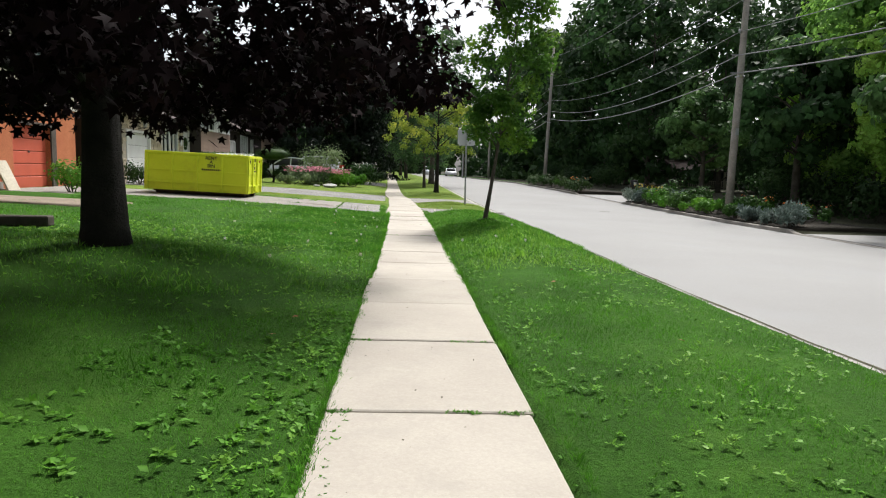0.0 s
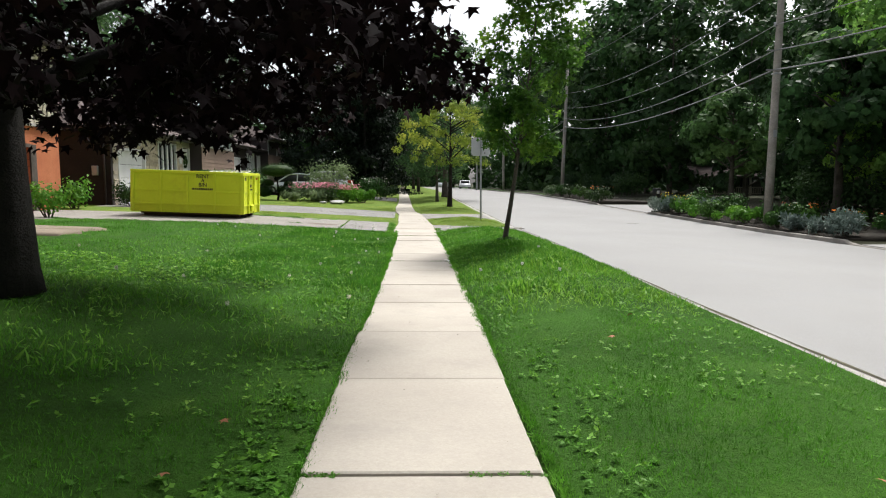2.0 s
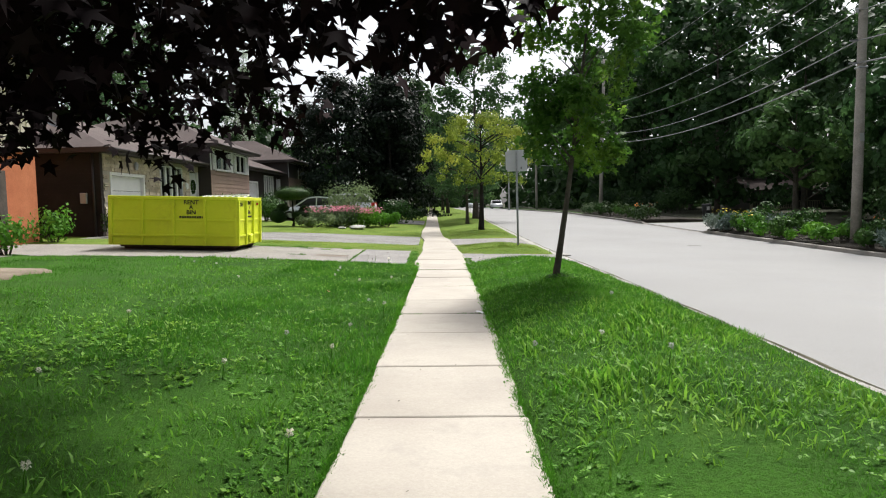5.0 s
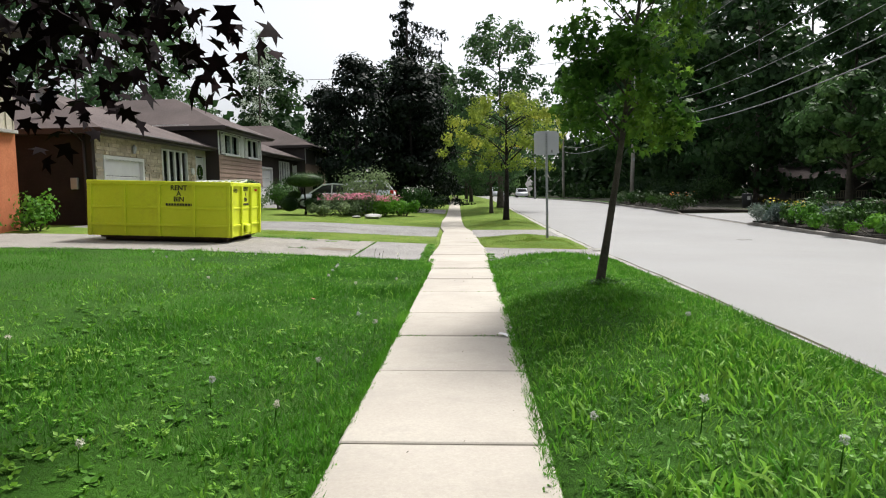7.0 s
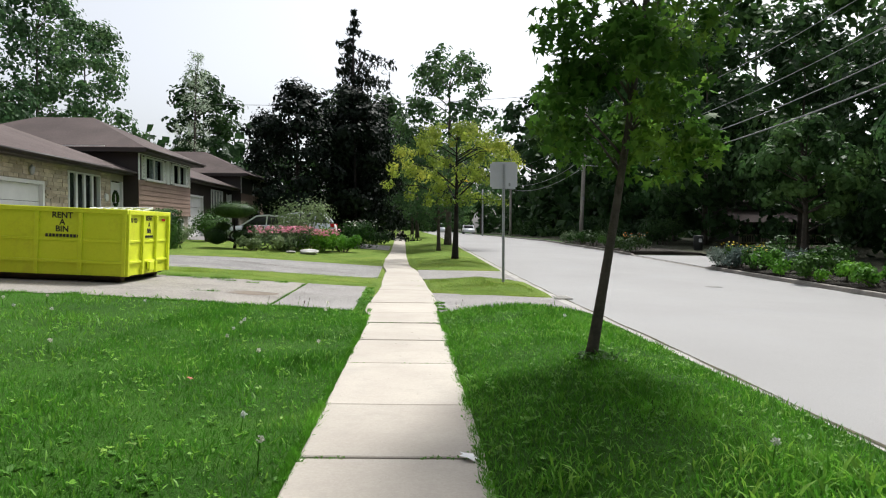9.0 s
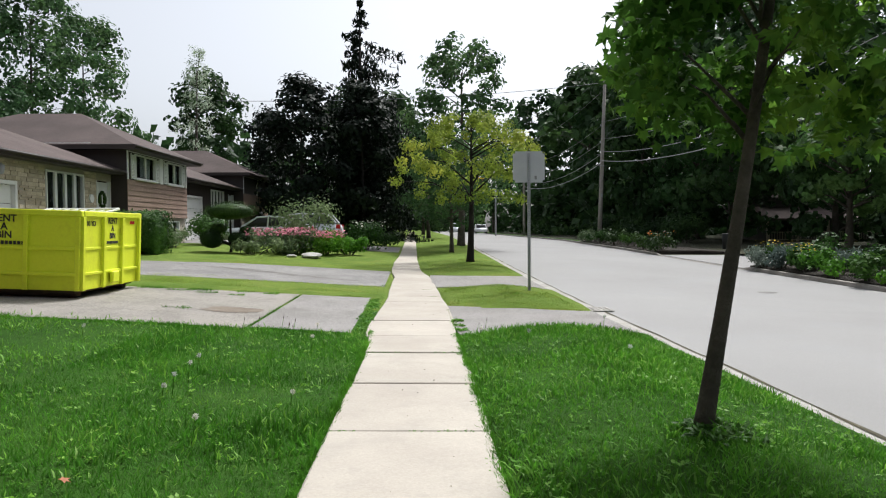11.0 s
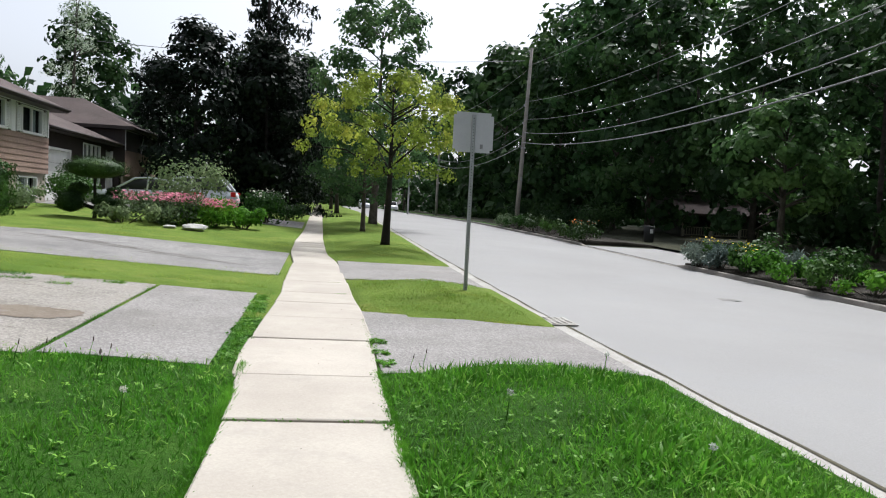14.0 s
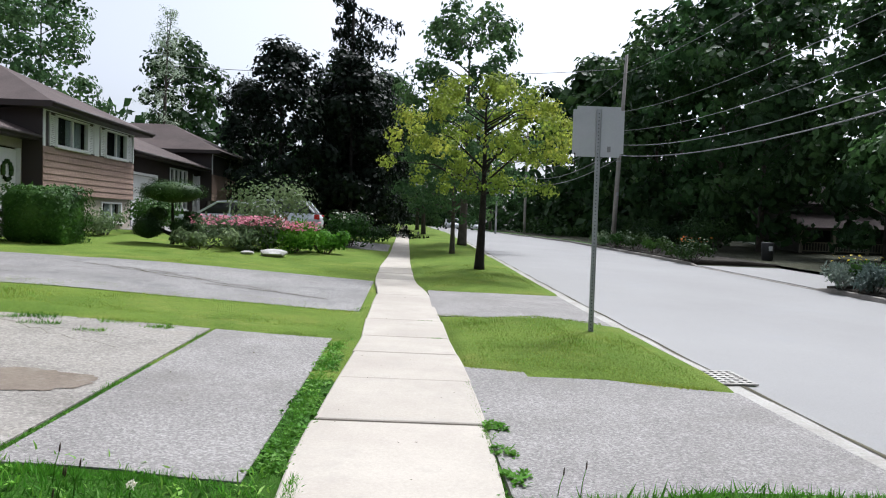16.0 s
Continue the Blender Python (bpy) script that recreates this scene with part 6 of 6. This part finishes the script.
weeds("fringe_weeds", 420, 0.95, 1.3, 3.0, 24.0, 0.065, 352, "leafy weeds thick along the verge's inner edge", 0.02)
weeds("edge_weeds", 420, -0.46, -0.27, 2.5, 24.4, 0.04, 317, "weeds creeping over the pavement's edge", 0.01, None, False)
weeds("edge_weeds", 360, 0.82, 0.94, 2.5, 24.4, 0.04, 318, "weeds creeping over the pavement's edge", 0.01, None, False)
for k, (x, y, w) in enumerate(((-3.95, 28.55, 0.13), (-3.3, 28.4, 0.09), (-2.75, 28.95, 0.1), (-4.6, 28.75, 0.16), (-3.75, 26.05, 0.13), (-5.2, 28.9, 0.16), (-4.2, 28.95, 0.14), (-5.9, 28.6, 0.12), (-3.3, 29.05, 0.12))):
    edge_grass("drive_tuft", 300, ((x - w, y), (x + 2 * w, y + 0.06)), w * 0.45, 0.085, 600 + k, "grass tuft rooted in a drive crack", M_WEED)
# paved edges overgrown with short grass
near1, far1 = lambda x: 24.47 + 0.04 * x, lambda x: 29.4 + 0.06 * x
near2, far2 = lambda x: 31.77 + 0.03 * x, lambda x: 36.95 + 0.02 * x
edge_grass("edge_grass", 5000, ((-0.75, near1(-0.75)), (-5.0, near1(-5.0))), 0.05, 0.06, 501, "grass hanging over the drive's near edge")
edge_grass("edge_grass", 5000, ((-5.0, near1(-5.0)), (-10.5, near1(-10.5))), 0.06, 0.06, 502, "grass hanging over the drive's near edge")
edge_grass("edge_grass", 5000, ((-0.75, far1(-0.75)), (-6.5, far1(-6.5))), 0.06, 0.05, 503, "short grass along the drive's far edge", M_DRY)
edge_grass("edge_grass", 3500, ((-0.5, near2(-0.5)), (-9.0, near2(-9.0))), 0.06, 0.045, 504, "short grass along the second drive", M_DRY)
edge_grass("edge_grass", 3000, ((-0.5, far2(-0.5)), (-9.0, far2(-9.0))), 0.06, 0.045, 505, "short grass along the second drive", M_DRY)
edge_grass("edge_grass", 4500, ((0.95, 24.24), (3.5, 24.45)), 0.04, 0.05, 506, "grass hanging over the apron's edge")
edge_grass("edge_grass", 3000, ((0.97, 27.87), (3.4, 27.2)), 0.05, 0.045, 507, "short grass along the apron's far edge", M_DRY)
edge_grass("edge_grass", 2500, ((0.8, 31.75), (3.4, 31.25)), 0.05, 0.045, 508, "short grass along the second apron", M_DRY)
edge_grass("edge_grass", 2500, ((0.7, 35.4), (3.4, 35.4)), 0.06, 0.045, 509, "short grass along the second apron", M_DRY)
edge_grass("edge_grass", 6500, ((-0.42, 2.6), (-0.33, 13.0)), 0.035, 0.055, 512, "grass creeping over the pavement's edge")
edge_grass("edge_grass", 6500, ((-0.33, 13.0), (-0.32, 24.5)), 0.035, 0.065, 513, "grass creeping over the pavement's edge")
edge_grass("edge_grass", 6500, ((0.89, 2.6), (0.89, 13.0)), 0.03, 0.055, 514, "grass creeping over the pavement's edge")
edge_grass("edge_grass", 8000, ((0.89, 13.0), (0.9, 24.3)), 0.03, 0.06, 515, "grass creeping over the pavement's edge")
edge_grass("edge_grass", 1300, ((0.93, 24.4), (0.93, 27.4)), 0.03, 0.035, 516, "short grass along the apron's inner edge", M_WEED)
for k, (x, y, n) in enumerate(((0.98, 25.66, 34), (0.97, 25.1, 22), (0.98, 24.6, 26))):
    weeds("edge_tuft", n, x - 0.05, x + 0.1, y - 0.1, y + 0.12, 0.075, 620 + k, "low leafy weed tuft at the apron's corner", 0.02, None, False)
edge_grass("joint_grass", 5500, ((-0.51, 24.5), (-0.51, 32.2)), 0.08, 0.045, 510, "grass filling the strip beside the pavement", M_WEED)
edge_grass("joint_grass", 1700, ((-2.1, 24.5), (-2.1, 29.3)), 0.05, 0.045, 511, "grass filling the joint in the drive", M_WEED)
weeds("broad_leaf_weeds", 170, -2.0, -0.45, 3.2, 6.6, 0.105, 320, "long-leaved weeds in shaded lawn", 0.02)
crack_lines("drive_cracks", [((-1.0 - 1.1 * i, 33.0 + 0.55 * (i % 5)), (-3.6 - 1.1 * i, 33.1 + 0.6 * ((i + 1) % 5))) for i in range(9)], 0.032, "long dark cracks along the asphalt drive")
crack_lines("drive_cracks", [((-2.6, 28.2), (-5.5, 28.9)), ((-3.4, 28.4), (-3.8, 30.0)), ((-4.4, 28.6), (-6.2, 26.2)), ((-2.6, 27.6), (-4.4, 28.6)), ((-4.6, 29.4), (-6.4, 29.6)), ((-2.5, 25.3), (-4.4, 25.6)), ((-4.4, 25.6), (-7.0, 25.5)), ((-5.5, 28.9), (-8.0, 27.6)), ((-4.0, 27.0), (-5.6, 27.5))], 0.007, "fine dark cracks across the concrete drive")
stain_patch(-2.85, 26.2, 0.5, 0.38, M_PATCH, "round brown dirt patch on the concrete drive")
for k, (a, b, y) in enumerate(((0.45, 0.9, 6.5), (-0.38, -0.2, 6.5), (-0.4, -0.25, 4.71), (0.3, 0.5, 4.71), (0.6, 0.85, 4.71), (0.5, 0.86, 16.42), (-0.3, 0.0, 16.42), (-0.3, -0.1, 19.55), (0.3, 0.8, 19.55), (-0.32, 0.25, 22.83), (0.5, 0.9, 22.83), (0.6, 0.8, 29.58), (0.5, 0.75, 31.05))):
    weeds("joint_weeds", 34, a, b, y - 0.03, y + 0.03, 0.028, 400 + k, "small weeds sprouting along a pavement joint", 0.012, None, False)
rng0 = random.Random(77)
for i in range(14):
    plantain(rng0.uniform(-3.6, -0.9) if i % 2 else rng0.uniform(1.1, 3.3), rng0.uniform(23.6, 24.4), rng0.uniform(0.1, 0.19))
for i in range(34):
    if i % 2:
        dandelion(rng0.uniform(-6.0, -0.5), rng0.uniform(9.0, 24.0), rng0.uniform(0.12, 0.24))
    else:
        dandelion(rng0.uniform(1.1, 3.2) if i % 4 else rng0.uniform(-3.0, -0.5), rng0.uniform(12.0, 24.2), rng0.uniform(0.12, 0.22))
for i, (x, y) in enumerate(((-0.95, 7.2), (-1.0, 6.4), (1.9, 9.0), (2.3, 9.8), (-1.6, 18.3), (2.2, 6.0))):
    me = card_mesh("fallen_leaf", *MAPLE_LEAF, np.zeros((1, 3)), 0.2, [0.06], np.random.default_rng(i), M_DEADLEAF)
    o = new("fallen_leaf", me)
    o.location = (x, y, turf_height(x, x, y) + 0.07)
    tagged(o, "dry orange leaf lying on the grass", "leaf", "fallen leaves")
me = card_mesh("paper_scrap", *MAPLE_LEAF, np.zeros((1, 3)), 0.15, [0.13], np.random.default_rng(4), M_WHITE)
o = new("paper_scrap", me)
o.location = (0.8, 16.35, lawn(0.8, 16.35) + 0.04)
tagged(o, "crumpled white paper scrap at the pavement's edge", "paper")

rng = np.random.default_rng(55)
n = 150
u, y = rng.uniform(-0.25, 0.82, n), rng.uniform(2.5, 34.0, n)
bits = np.stack([u + np.array([bend(b) for b in y]), y, np.array([lawn(a, b) for a, b in zip(u, y)]) + 0.02], 1)
o = new("debris", card_mesh("debris", *OVAL_LEAF, bits, 0.25, rng.uniform(0.3, 1.2, n) ** 2 * 0.02, rng, M_JOINT))
tagged(o, "scattered dry bits on the pavement", "debris", kind="stuff")
n = 45
u, y = rng.uniform(-2.1, -0.8, n), rng.uniform(25.2, 29.4, n)
bits = np.stack([u + np.array([bend(b) for b in y]), y, np.array([lawn(a, b) for a, b in zip(u, y)]) + 0.03], 1)
o = new("debris", card_mesh("debris", *OVAL_LEAF, bits, 0.25, rng.uniform(0.3, 1.2, n) ** 2 * 0.025, rng, M_JOINT))
tagged(o, "scattered dry bits on the asphalt", "debris", kind="stuff")

c = box("utility_cover", (-0.28, -0.2, 0), (0.28, 0.2, 0.006), M_TAR_DARK, None, 0.002)
c.location = (9.6, 33.0, road_height(9.8, 9.6, 33.0) + 0.001)
tagged(c, "small worn metal cover set in the street", "metal cover")
v, f = [], []
for i in range(13):
    a = math.pi * i / 12
    for z in (0.0, 0.1, 0.2, 0.3, 0.4):
        r = 0.62 + (0.025 if int(z * 10) % 2 else 0.0)
        v.append((-12.38 + r * math.sin(a), 40.3 - 1.05 * math.cos(a), lawn(-12, 40.3) + z))
for i in range(12):
    for k in range(4):
        p = i * 5 + k
        f.append((p, p + 5, p + 6, p + 1))
well = mesh_object("window_well", v, f, M_WHITE)
well.modifiers.new("thickness", "SOLIDIFY").thickness = 0.012
tagged(well, "white ribbed steel window well against the house", "window well")

pavement()
